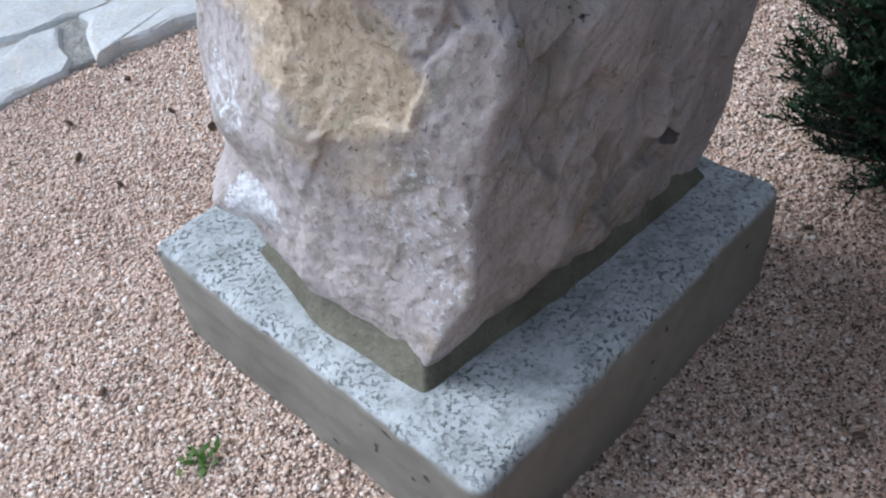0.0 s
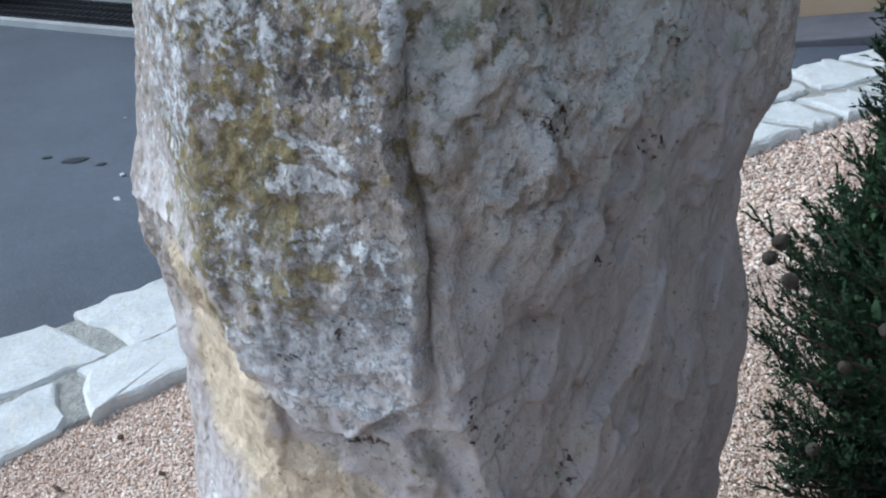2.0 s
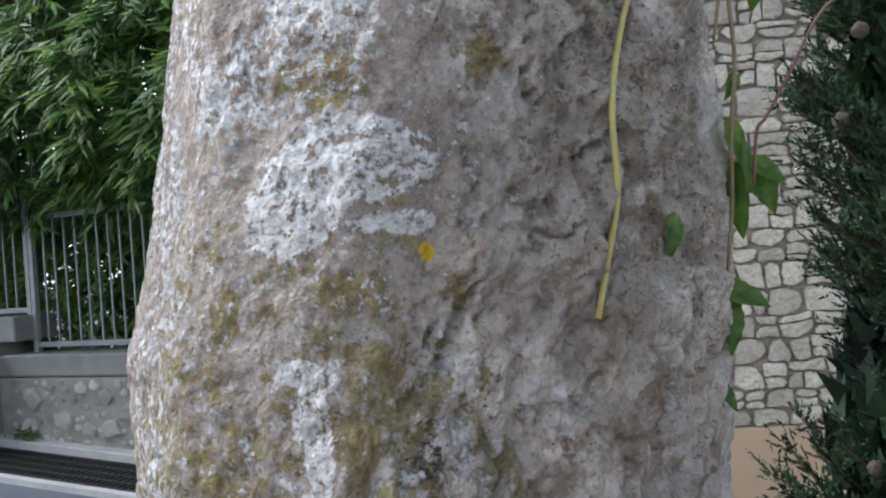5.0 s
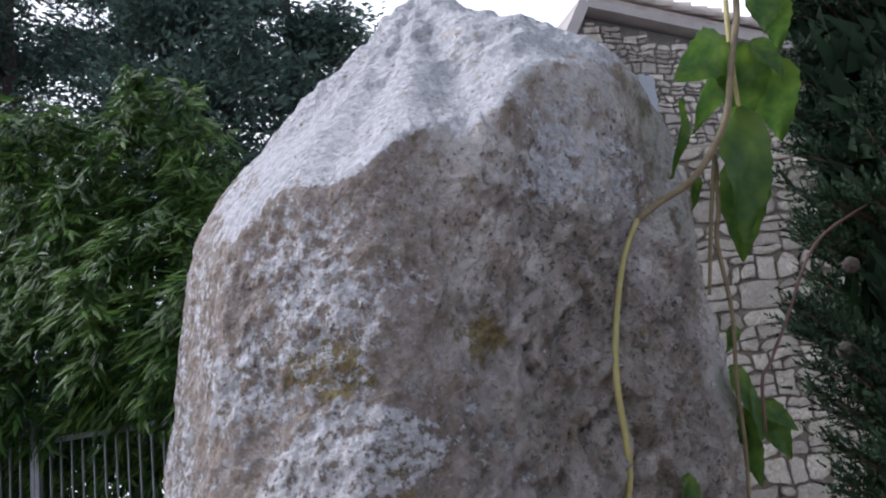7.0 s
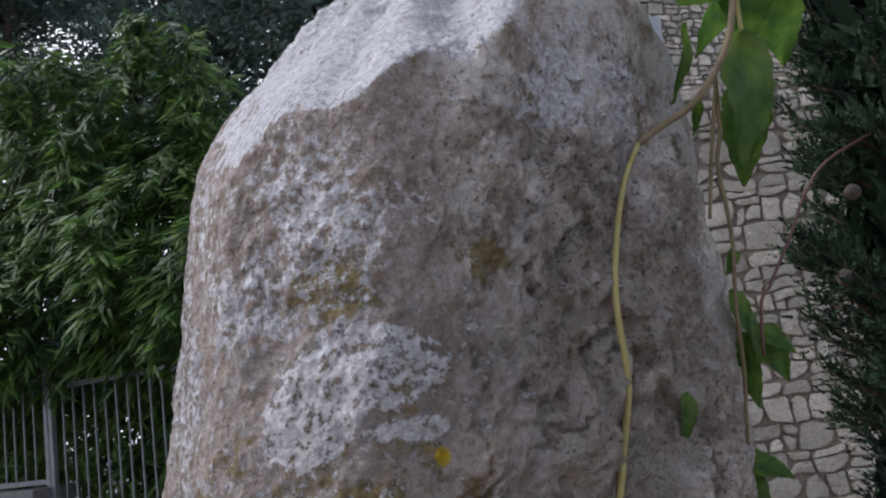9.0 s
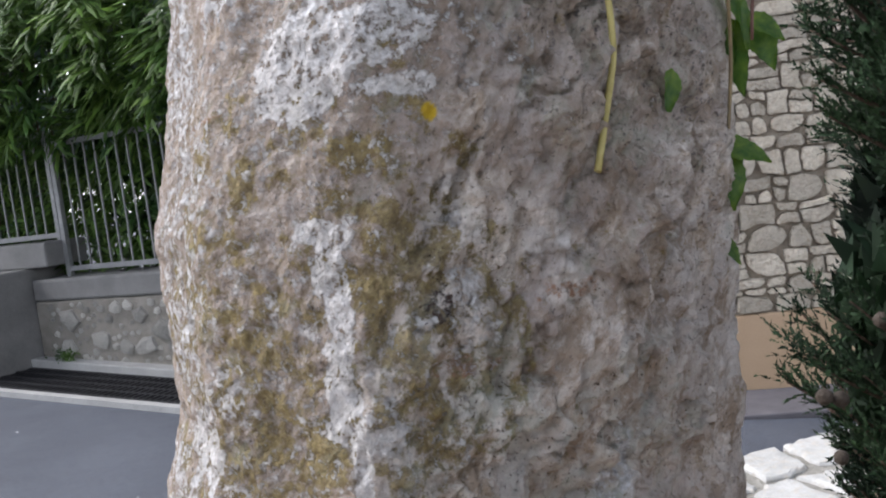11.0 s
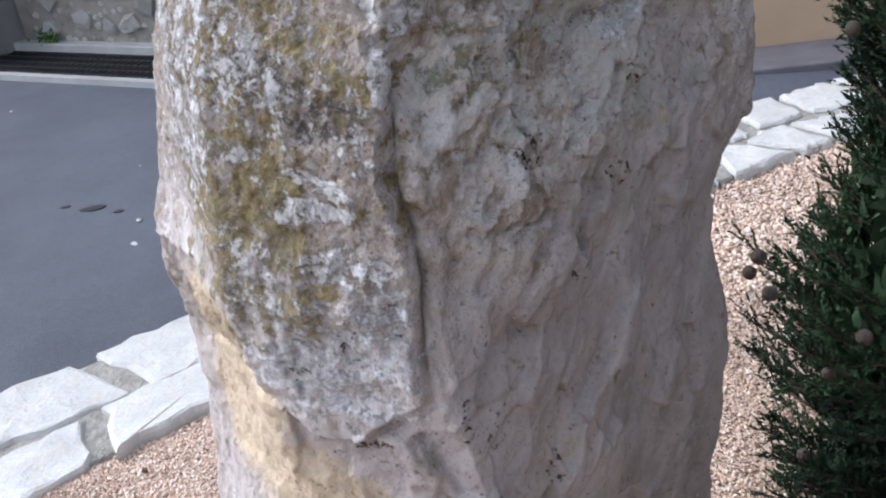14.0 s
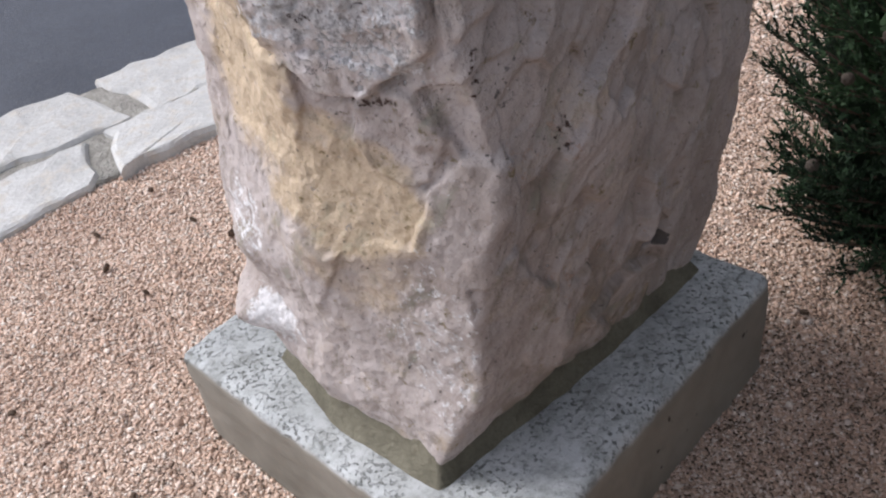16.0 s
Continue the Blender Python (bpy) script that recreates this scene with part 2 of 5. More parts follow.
def gravel_bed_material():
    m, nt, p = surface("gravel_bed", 0.95, 0, 0.2)
    v = nt.nodes.new("ShaderNodeTexVoronoi")
    v.inputs["Scale"].default_value = 95
    nt.links.new(nt.nodes.new("ShaderNodeTexCoord").outputs["Object"], v.inputs["Vector"])
    ramp = nt.nodes.new("ShaderNodeValToRGB")
    e = ramp.color_ramp.elements
    e[0].color, e[1].color = (0.28, 0.20, 0.155, 1), (0.62, 0.50, 0.41, 1)
    nt.links.new(v.outputs["Color"], ramp.inputs[0])
    nt.links.new(ramp.outputs[0], p.inputs["Base Color"])
    bumped(nt, p, [(v.outputs["Distance"], -1.0)], 0.8, 0.006)
    return m


def asphalt_material():
    m, nt, p = surface("worn_asphalt", 0.62, 0, 0.4)
    c = mixed(nt, noisy(nt, 0.9, 5, 0.6), (0.045, 0.053, 0.072), (0.085, 0.096, 0.122))
    c = mixed(nt, math_node(nt, "MULTIPLY", noisy(nt, 28, 6, 0.75, 0.45, 0.65), 0.4), c, (0.045, 0.048, 0.056))
    c = mixed(nt, math_node(nt, "MULTIPLY", noisy(nt, 160, 3, 0.7, 0.5, 0.75), 0.5), c, (0.19, 0.19, 0.20))
    c = mixed(nt, noisy(nt, 7, 2, 0.5, 0.735, 0.755), c, (0.45, 0.45, 0.46))
    nt.links.new(c, p.inputs["Base Color"])
    bumped(nt, p, [(noisy(nt, 160, 3, 0.7, 0.2, 0.8), 1.0)], 0.5, 0.004)
    return m


M_STONE = stone_material()
M_CONCRETE = concrete_material()
M_MORTAR = plain("olive_mortar", (0.095, 0.086, 0.058), (0.20, 0.185, 0.135), 14, 0.95, 0.6, 0.006, 120)
M_GRAVEL = gravel_material()
M_BED = gravel_bed_material()
M_ASPHALT = asphalt_material()
M_KERB = plain("white_limestone", (0.40, 0.40, 0.39), (0.58, 0.58, 0.565), 7, 0.85, 0.6, 0.006, 70, 0.06, third=(0.50, 0.45, 0.38))
M_JOINT = plain("grey_mortar", (0.22, 0.21, 0.185), (0.40, 0.385, 0.35), 22, 0.95, 0.8, 0.008)
M_RUBBLE_BED = plain("wall_mortar", (0.17, 0.155, 0.135), (0.30, 0.28, 0.25), 6, 0.95, 0.8, 0.01)
M_RUBBLE = plain("rubble_stone", (0.30, 0.29, 0.27), (0.55, 0.535, 0.50), 9, 0.9, 0.7, 0.012, 60, 0.4, third=(0.22, 0.20, 0.17))
M_WALL_STONE = plain("cream_wall_stone", (0.48, 0.425, 0.34), (0.72, 0.66, 0.56), 9, 0.9, 0.9, 0.02, 60, 0.22, third=(0.44, 0.36, 0.27))
M_HOUSE_STONE = plain("grey_house_stone", (0.54, 0.47, 0.385), (0.78, 0.70, 0.60), 5, 0.9, 0.7, 0.012, 60, 0.4, third=(0.36, 0.27, 0.20))
M_WALL_BED = plain("brown_wall_mortar", (0.24, 0.20, 0.155), (0.38, 0.33, 0.27), 8, 0.95, 0.8, 0.01)
M_COPING = plain("grey_cement", (0.12, 0.119, 0.117), (0.21, 0.208, 0.204), 3, 0.9, 0.4, 0.006)
M_PALE_CEMENT = plain("pale_cement", (0.27, 0.27, 0.265), (0.40, 0.40, 0.39), 3, 0.9, 0.4, 0.005)
M_PATH = plain("footpath_tarmac", (0.085, 0.08, 0.09), (0.14, 0.132, 0.145), 4, 0.9, 0.5, 0.005, 120)
M_OCHRE = plain("ochre_render", (0.38, 0.265, 0.17), (0.47, 0.34, 0.225), 1.3, 0.9, 0.3, 0.003, 130)
M_FENCE = plain("grey_painted_steel", (0.16, 0.165, 0.17), (0.25, 0.255, 0.26), 8, 0.5, 0.15, 0.001, 60, metal=0.2)
M_GRATE = plain("dark_cast_iron", (0.010, 0.011, 0.014), (0.028, 0.028, 0.032), 9, 0.6, 0.3, 0.002, metal=0.6)
M_STAIN = plain("oil_stain", (0.018, 0.02, 0.025), (0.035, 0.036, 0.04), 20, 0.5, 0.2, 0.001)
M_BARK = plain("cypress_bark", (0.045, 0.028, 0.02), (0.11, 0.07, 0.048), 30, 0.9, 0.8, 0.006)
M_CYPRESS = leaf_material("cypress_green", (0.007, 0.019, 0.010), (0.033, 0.068, 0.027), 0.85, 0.6, 0.04)
M_CONE = plain("cypress_cone", (0.045, 0.034, 0.026), (0.10, 0.078, 0.06), 40, 0.8, 0.6, 0.003, 200, 0.2)
M_VINE = plain("vine_stem", (0.16, 0.12, 0.07), (0.27, 0.21, 0.11), 40, 0.7, 0.5, 0.002)
M_VINE_GREEN = plain("green_vine_stem", (0.34, 0.29, 0.09), (0.45, 0.39, 0.15), 50, 0.6, 0.3, 0.001)
M_VINE_LEAF = leaf_material("vine_leaf", (0.075, 0.18, 0.035), (0.22, 0.36, 0.05), 0.35, 0.7, 0.55)
M_HEDGE = leaf_material("bamboo_leaf", (0.030, 0.08, 0.018), (0.125, 0.22, 0.04), 0.5, 0.5, 0.35)
M_DARK_LEAF = leaf_material("far_tree_leaf", (0.075, 0.125, 0.105), (0.15, 0.215, 0.165), 0.6, 0.5, 0.4)
M_TRUNK = plain("tree_bark", (0.06, 0.045, 0.035), (0.13, 0.10, 0.08), 6, 0.9, 0.8, 0.02)
M_ROOF = plain("clay_roof_tile", (0.52, 0.42, 0.36), (0.74, 0.64, 0.57), 5, 0.85, 0.4, 0.006, 60, 0.2)
M_RENDER = plain("grey_render", (0.47, 0.415, 0.37), (0.62, 0.56, 0.52), 3, 0.9, 0.3, 0.004)
M_SHUTTER = plain("grey_shutter_paint", (0.38, 0.40, 0.42), (0.48, 0.50, 0.52), 6, 0.6, 0.2, 0.002)
M_REDWOOD = plain("dark_red_wood", (0.10, 0.05, 0.04), (0.17, 0.085, 0.065), 6, 0.7, 0.3, 0.002)
M_DEAD_WOOD = plain("pale_dead_wood", (0.22, 0.20, 0.18), (0.36, 0.33, 0.30), 20, 0.9, 0.5, 0.003)
M_WEED = leaf_material("weed_leaf", (0.06, 0.13, 0.02), (0.12, 0.2, 0.04), 0.5, 0.2, 0.3)
M_DEAD = plain("dry_debris", (0.05, 0.035, 0.025), (0.13, 0.085, 0.055), 60, 0.9, 0.4, 0.002)


# ---- shape helpers ----
def part(name, bm, material, parent=None, label=""):
    me = bpy.data.meshes.new(name)
    bm.to_mesh(me)
    bm.free()
    me.materials.append(material)
    ob = new(name, me)
    ob.parent = parent
    if label:
        tagged(ob, label)
    return ob


def raw(name, verts, faces, material, parent=None, label="", smooth=False):
    """One mesh from arrays; faces an (n, k) array."""
    faces = np.asarray(faces, np.int32)
    verts = np.asarray(verts, np.float32)
    me = bpy.data.meshes.new(name)
    n, k = faces.shape
    me.vertices.add(len(verts))
    me.vertices.foreach_set("co", verts.ravel())
    me.loops.add(n * k)
    me.loops.foreach_set("vertex_index", faces.ravel())
    me.polygons.add(n)
    me.polygons.foreach_set("loop_start", np.arange(0, n * k, k, dtype=np.int32))
    me.polygons.foreach_set("loop_total", np.full(n, k, np.int32))
    me.update(calc_edges=True)
    me.validate()
    if smooth:
        me.polygons.foreach_set("use_smooth", np.ones(len(me.polygons), bool))
    me.materials.append(material)
    ob = new(name, me)
    ob.parent = parent
    if label:
        tagged(ob, label)
    return ob


def box(bm, lo, hi, bevel=0.0):
    vs = [bm.verts.new((x, y, z)) for z in (lo[2], hi[2]) for y in (lo[1], hi[1]) for x in (lo[0], hi[0])]
    fs = [bm.faces.new([vs[i] for i in q]) for q in ((0, 2, 3, 1), (4, 5, 7, 6), (0, 1, 5, 4), (2, 6, 7, 3), (0, 4, 6, 2), (1, 3, 7, 5))]
    if bevel:
        es = list({e for f in fs for e in f.edges})
        bmesh.ops.bevel(bm, geom=es, offset=bevel, segments=2, affect="EDGES", profile=0.5)
    return bm


def boxed(lo, hi, bevel=0.0):
    return box(bmesh.new(), lo, hi, bevel)


def tube(bm, pts, radii, sides=7):
    """A round limb along pts."""
    pts = [Vector(p) for p in pts]
    rings = []
    for i, p in enumerate(pts):
        d = (pts[min(i + 1, len(pts) - 1)] - pts[max(i - 1, 0)]).normalized()
        a = d.orthogonal().normalized()
        b = d.cross(a)
        rings.append([bm.verts.new(p + (a * math.cos(k * math.tau / sides) + b * math.sin(k * math.tau / sides)) * radii[i]) for k in range(sides)])
    for r, s in zip(rings, rings[1:]):
        off = min(range(sides), key=lambda o: sum((r[k].co - s[(k + o) % sides].co).length for k in range(sides)))
        for k in range(sides):
            f = bm.faces.new((r[k], r[(k + 1) % sides], s[(k + 1 + off) % sides], s[(k + off) % sides]))
            f.smooth = True
    bm.faces.new(rings[0][::-1])
    bm.faces.new(rings[-1])
    return bm


def spline(ctrl, n):
    """Catmull-Rom through ctrl, n points."""
    c = np.array(ctrl, float)
    c = np.vstack([2 * c[0] - c[1], c, 2 * c[-1] - c[-2]])
    out = []
    for u in np.linspace(0, len(ctrl) - 1 - 1e-6, n):
        i, t = int(u), u - int(u)
        a, b, d, e = c[i], c[i + 1], c[i + 2], c[i + 3]
        out.append(0.5 * (2 * b + (d - a) * t + (2 * a - 5 * b + 4 * d - e) * t**2 + (3 * b - a - 3 * d + e) * t**3))
    return np.array(out)


LATTICE = np.random.RandomState(3).rand(64, 64, 64)
LATTICE_FLAT = LATTICE.ravel().astype(np.float32)


def vnoise(p, scale, shift=0.0):
    """Smooth value noise, -1..1, for an (n, 3) array."""
    q = p * scale + 100.5 + shift
    fl = np.floor(q)
    i = fl.astype(np.int32)
    t = (q - fl).astype(np.float32)
    t = t * t * (3 - 2 * t)
    ax, ay, az = ((i[:, 0] & 63) << 12, ((i[:, 0] + 1) & 63) << 12), ((i[:, 1] & 63) << 6, ((i[:, 1] + 1) & 63) << 6), (i[:, 2] & 63, (i[:, 2] + 1) & 63)
    tx, ty, tz = t[:, 0].copy(), t[:, 1].copy(), t[:, 2].copy()

    def edge(a, b):
        row = a + b
        lo, hi = LATTICE_FLAT[row + az[0]], LATTICE_FLAT[row + az[1]]
        return lo + (hi - lo) * tz
    c00, c01 = edge(ax[0], ay[0]), edge(ax[0], ay[1])
    c10, c11 = edge(ax[1], ay[0]), edge(ax[1], ay[1])
    c0, c1 = c00 + (c01 - c00) * ty, c10 + (c11 - c10) * ty
    return (c0 + (c1 - c0) * tx) * 2 - 1


def fbm(p, scale, octaves=4, shift=0.0, gain=0.5):
    return sum(gain**k * vnoise(p, scale * 2.03**k, shift + 7.3 * k) for k in range(octaves))


# ---- ground: road, gravel bed, kerb ----
def road_height(x, y):
    """The lane falls to the east and climbs to the north, and levels out away from here."""
    x, y = np.clip(x, -6, 5), np.clip(y, 0.0, 6.4)
    return -0.05 - 0.036 * (x + 1.1) + 0.069 * (y - 1.6)


def kerb_line(x):
    return 1.55 + 0.60 * x - 0.05 * x * x


def build_road():
    xs = np.concatenate([[-600, -100, -30], np.linspace(-8, 8, 65), [30, 100, 600]])
    ys = np.concatenate([[-600, -100, -30], np.linspace(-6, 10, 65), [30, 100, 600]])
    gx, gy = np.meshgrid(xs, ys)
    gz = road_height(gx, gy)
    under = (gy < kerb_line(np.clip(gx, -4, 4)) + 0.2) & (np.abs(gx) < 8)
    gz = np.where(under, np.minimum(gz, -0.09), gz)
    v = np.stack([gx, gy, gz], -1).reshape(-1, 3)
    w = len(xs)
    i = (np.arange(len(ys) - 1)[:, None] * w + np.arange(w - 1)[None]).ravel()
    ob = raw("road", v, np.stack([i, i + 1, i + w + 1, i + w], -1), M_ASPHALT, smooth=True)
    tagged(ob, "worn blue-grey asphalt lane with small oil spots", "road", kind="structure")


def build_gravel():
    xs = np.linspace(-3.2, 3.0, 125)
    v = []
    rows = 60
    for x in xs:
        top = kerb_line(x) + 0.04
        for k in range(rows):
            y = -3 + (top + 3) * k / (rows - 1)
            v.append((x, y, 0.0))
    v = np.array(v)
    v[:, 2] = -0.006 + 0.012 * vnoise(v, 2.5) + 0.006 * vnoise(v, 9)
    i = (np.arange(len(xs) - 1)[:, None] * rows + np.arange(rows - 1)[None]).ravel()
    bed = raw("gravel_bed", v, np.stack([i, i + rows, i + rows + 1, i + 1], -1), M_BED, smooth=True)
    tagged(bed, "pinkish gravel bed around the stone plinth", "gravel bed", kind="structure")
    rs = np.random.RandomState(11)
    spots = []
    for (x0, x1, y0, y1, per, size) in ((-1.25, 1.15, -0.75, 1.3, 62000, 0.0030), (0.5, 2.1, 1.3, 2.6, 16000, 0.0055), (-1.9, -1.25, -0.3, 0.9, 20000, 0.0045)):
        n = int((x1 - x0) * (y1 - y0) * per)
        p = np.stack([rs.uniform(x0, x1, n), rs.uniform(y0, y1, n), size * np.exp(rs.normal(0, 0.28, n))], -1)
        keep = (p[:, 1] < kerb_line(p[:, 0]) + 0.0) & (np.abs(p[:, 0]) + np.abs(p[:, 1]) > 0.485)
        spots.append(p[keep])
    p = np.vstack(spots)
    n = len(p)
    ico = np.array([(1, 0, 0), (-1, 0, 0), (0, 1, 0), (0, -1, 0), (0, 0, 1), (0, 0, -1)]) * 1.15
    tri = np.array([(0, 2, 4), (2, 1, 4), (1, 3, 4), (3, 0, 4), (2, 0, 5), (1, 2, 5), (3, 1, 5), (0, 3, 5)])
    shape = ico[None] * (1 + rs.uniform(-0.25, 0.25, (n, 6, 1))) * rs.uniform(0.65, 1.3, (n, 1, 3))
    a, b = rs.uniform(0, math.tau, (2, n, 1))
    x, y, z = shape[..., 0], shape[..., 1], shape[..., 2]
    x, y = x * np.cos(a) - y * np.sin(a), x * np.sin(a) + y * np.cos(a)
    y, z = y * np.cos(b * 0.3) - z * np.sin(b * 0.3), y * np.sin(b * 0.3) + z * np.cos(b * 0.3)
    base = np.c_[p[:, :2], np.zeros(n)]
    height = -0.006 + 0.012 * vnoise(base, 2.5) + 0.006 * vnoise(base, 9) + rs.uniform(-0.2, 0.9, n) * p[:, 2]
    v = np.stack([x * p[:, 2:] + p[:, :1], y * p[:, 2:] + p[:, 1:2], z * p[:, 2:] * 0.8 + height[:, None]], -1)
    fc = tri[None] + 6 * np.arange(n)[:, None, None]
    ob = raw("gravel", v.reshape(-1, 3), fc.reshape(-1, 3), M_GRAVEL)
    tagged(ob, "loose pink and cream crushed gravel", "gravel", kind="stuff")


def kerb_point(s, w):
    """Along the kerb at x = s, w metres out from its inner edge."""
    slope = 0.60 - 0.10 * s
    n = 1 / math.hypot(1, slope)
    return Vector((s - slope * n * w, kerb_line(s) + n * w, 0))


def kerb_top(x, y):
    return 0.055 + 0.35 * (float(road_height(x, y)) + 0.02)


def slab(corners, depth, material, name, parent, rs, lift=0.0):
    """A flat stone with ragged edges: corners counter-clockwise, in plan."""
    pts = []
    for a, b in zip(corners, corners[1:] + corners[:1]):
        for k in range(4):
            q = a.lerp(b, k / 4)
            pts.append(Vector((q.x + rs.uniform(-0.015, 0.015), q.y + rs.uniform(-0.015, 0.015), 0)))
    c = sum(pts, Vector()) / len(pts)
    bm = bmesh.new()
    rings = []
    for inset, drop in ((0.0, depth), (0.0, 0.014), (0.008, 0.004), (0.02, 0.0)):
        ring = []
        for p in pts:
            d = c - p
            q = p + d.normalized() * inset
            ring.append(bm.verts.new((q.x, q.y, kerb_top(q.x, q.y) + lift - drop + rs.uniform(-0.003, 0.003))))
        rings.append(ring)
    n = len(pts)
    for r, s in zip(rings, rings[1:]):
        for k in range(n):
            bm.faces.new((r[k], r[(k + 1) % n], s[(k + 1) % n], s[k]))
    mid = bm.verts.new((c.x, c.y, kerb_top(c.x, c.y) + lift + rs.uniform(-0.002, 0.006)))
    for k in range(n):
        bm.faces.new((rings[-1][k], rings[-1][(k + 1) % n], mid))
    return part(name, bm, material, parent)


def build_kerb():
    rs = random.Random(5)
    xs = np.linspace(-3.2, 3.0, 90)
    prof = ((-0.005, -0.05), (0.0, 0.0), (0.02, 0.0), (0.51, 0.0), (0.53, -0.006), (0.535, -0.2))
    v = []
    for s in xs:
        for w, dz in prof:
            q = kerb_point(s, w)
            v.append((q.x, q.y, kerb_top(q.x, q.y) - 0.014 + dz + (0.004 * noise.noise(q * 30))))
    k = len(prof)
    i = (np.arange(len(xs) - 1)[:, None] * k + np.arange(k - 1)[None]).ravel()
    bed = raw("kerb", v, np.stack([i, i + k, i + k + 1, i + 1], -1), M_JOINT, smooth=False)
    tagged(bed, "low kerb of white crazy-paved limestone set in grey mortar", "kerb", kind="structure")
    # Two rows of flat stones; joints lean at random.
    inner = [-2.6, -2.1, -1.7, -1.34, -0.915, -0.42, -0.1, 0.3, 0.62, 0.98, 1.2, 1.46, 1.68, 1.98, 2.4, 2.8]
    outer = [-2.4, -1.95, -1.55, -1.2, -0.80, -0.38, 0.05, 0.4, 0.8, 1.13, 1.36, 1.58, 1.86, 2.2, 2.7]
    split = lambda s: 0.235 + 0.03 * math.sin(5 * s) + 0.02 * math.sin(11 * s + 1) - 0.06 * math.exp(-(((s + 0.72) / 0.16) ** 2))
    g = 0.027
    for row, cuts in ((0, inner), (1, outer)):
        lean = [rs.uniform(-0.05, 0.05) for _ in cuts]
        for (a, la), (b, lb) in zip(zip(cuts, lean), zip(cuts[1:], lean[1:])):
            lo0, lo1 = (-0.02, -0.02) if row == 0 else (split(a) + g, split(b) + g)
            hi0, hi1 = (split(a) - g, split(b) - g) if row == 0 else (0.55, 0.55)
            cs = [kerb_point(a + g - la, lo0), kerb_point(b - g - lb, lo1), kerb_point(b - g + lb, hi1), kerb_point(a + g + la, hi0)]
            m1 = kerb_point((a + b) / 2, (lo0 + lo1) / 2 + rs.uniform(-0.02, 0.01))
            m2 = kerb_point((a + b) / 2, (hi0 + hi1) / 2 + rs.uniform(-0.01, 0.025))
            slab([cs[0], m1, cs[1], cs[2], m2, cs[3]], 0.07, M_KERB, "paving_stone", bed, rs, rs.uniform(0.0, 0.012))


build_road()
build_gravel()
build_kerb()


# ---- plinth and standing stone ----
def build_plinth():
    bm = bmesh.new()
    h = 0.362
    box(bm, (-h, -h, -0.08), (h, h, 0.2))
    bmesh.ops.rotate(bm, verts=bm.verts, cent=(0, 0, 0), matrix=Matrix.Rotation(radians(45), 3, "Z"))
    bmesh.ops.bevel(bm, geom=[e for e in bm.edges], offset=0.022, segments=4, affect="EDGES", profile=0.5)
    bmesh.ops.subdivide_edges(bm, edges=[e for e in bm.edges if e.calc_length() > 0.1], cuts=40, use_grid_fill=True)
    for v in bm.verts:
        d = noise.fractal(v.co * 9, 1.0, 2.0, 4) * 0.004
        if v.co.z > 0.16:
            d += noise.noise(v.co * 70) * 0.0022
        v.co += v.co.normalized() * (d + 0.003 * noise.noise(v.co * 28))
    for f in bm.faces:
        f.smooth = True
    bmesh.ops.translate(bm, verts=bm.verts, vec=(0.005, 0.025, 0))
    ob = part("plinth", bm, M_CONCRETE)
    tagged(ob, "square concrete plinth with pitted pale top and rounded edges", "plinth")


def profile(z, zs, vals):
    return np.interp(z, zs, vals)


Z_LEFT = (0.2, 0.3, 0.4, 0.57, 0.65, 0.75, 0.86, 0.93, 0.98, 1.05, 1.2, 1.3, 1.5, 1.65, 1.82, 1.96)
X_LEFT = (-0.30, -0.32, -0.315, -0.312, -0.297, -0.282, -0.273, -0.282, -0.278, -0.258, -0.232, -0.200, -0.192, -0.160, -0.134, -0.107)
Z_RIGHT = (0.2, 0.29, 0.36, 0.45, 0.6, 0.8, 0.87, 0.93, 0.99, 1.08, 1.2, 1.35, 1.5, 1.65, 1.83, 1.99)
X_RIGHT = (0.385, 0.405, 0.425, 0.437, 0.442, 0.434, 0.443, 0.458, 0.478, 0.488, 0.495, 0.507, 0.519, 0.522, 0.512, 0.503)


def section(z):
    """Corner points of the stone's cross-sections for an array of heights: (len(z), 8, 2)."""
    xl, xr = profile(z, Z_LEFT, X_LEFT), profile(z, Z_RIGHT, X_RIGHT)
    xf = profile(z, (0.2, 0.3, 0.39, 0.5, 0.6, 0.71, 0.8, 0.9, 1.2, 1.45, 1.9), (-0.065, -0.028, 0.02, 0.028, 0.05, 0.072, 0.06, 0.035, 0.042, 0.07, 0.11))
    yf = profile(z, (0.2, 0.3, 0.6, 1.2, 1.5, 1.9), (-0.312, -0.332, -0.335, -0.345, -0.322, -0.272))
    lf = np.stack([xl * 0.62 + xf * 0.38, profile(z, (0.2, 0.6, 1.2, 1.5, 1.9), (-0.17, -0.22, -0.255, -0.245, -0.20))], -1)
    rf = np.stack([xr * 0.52 + xf * 0.48, profile(z, (0.2, 0.6, 1.2, 1.5, 1.9), (-0.13, -0.17, -0.18, -0.20, -0.17))], -1)
    mid = (xl + xr) / 2
    o = np.ones_like(z)
    return np.stack([np.stack([xl, -0.02 * o], -1), lf, np.stack([xf, yf], -1), rf, np.stack([xr, 0.06 * o], -1),
                     np.stack([xr * 0.7 + mid * 0.3, 0.24 * o], -1), np.stack([mid, 0.30 * o], -1), np.stack([xl * 0.75 + mid * 0.25, 0.2 * o], -1)], 1)


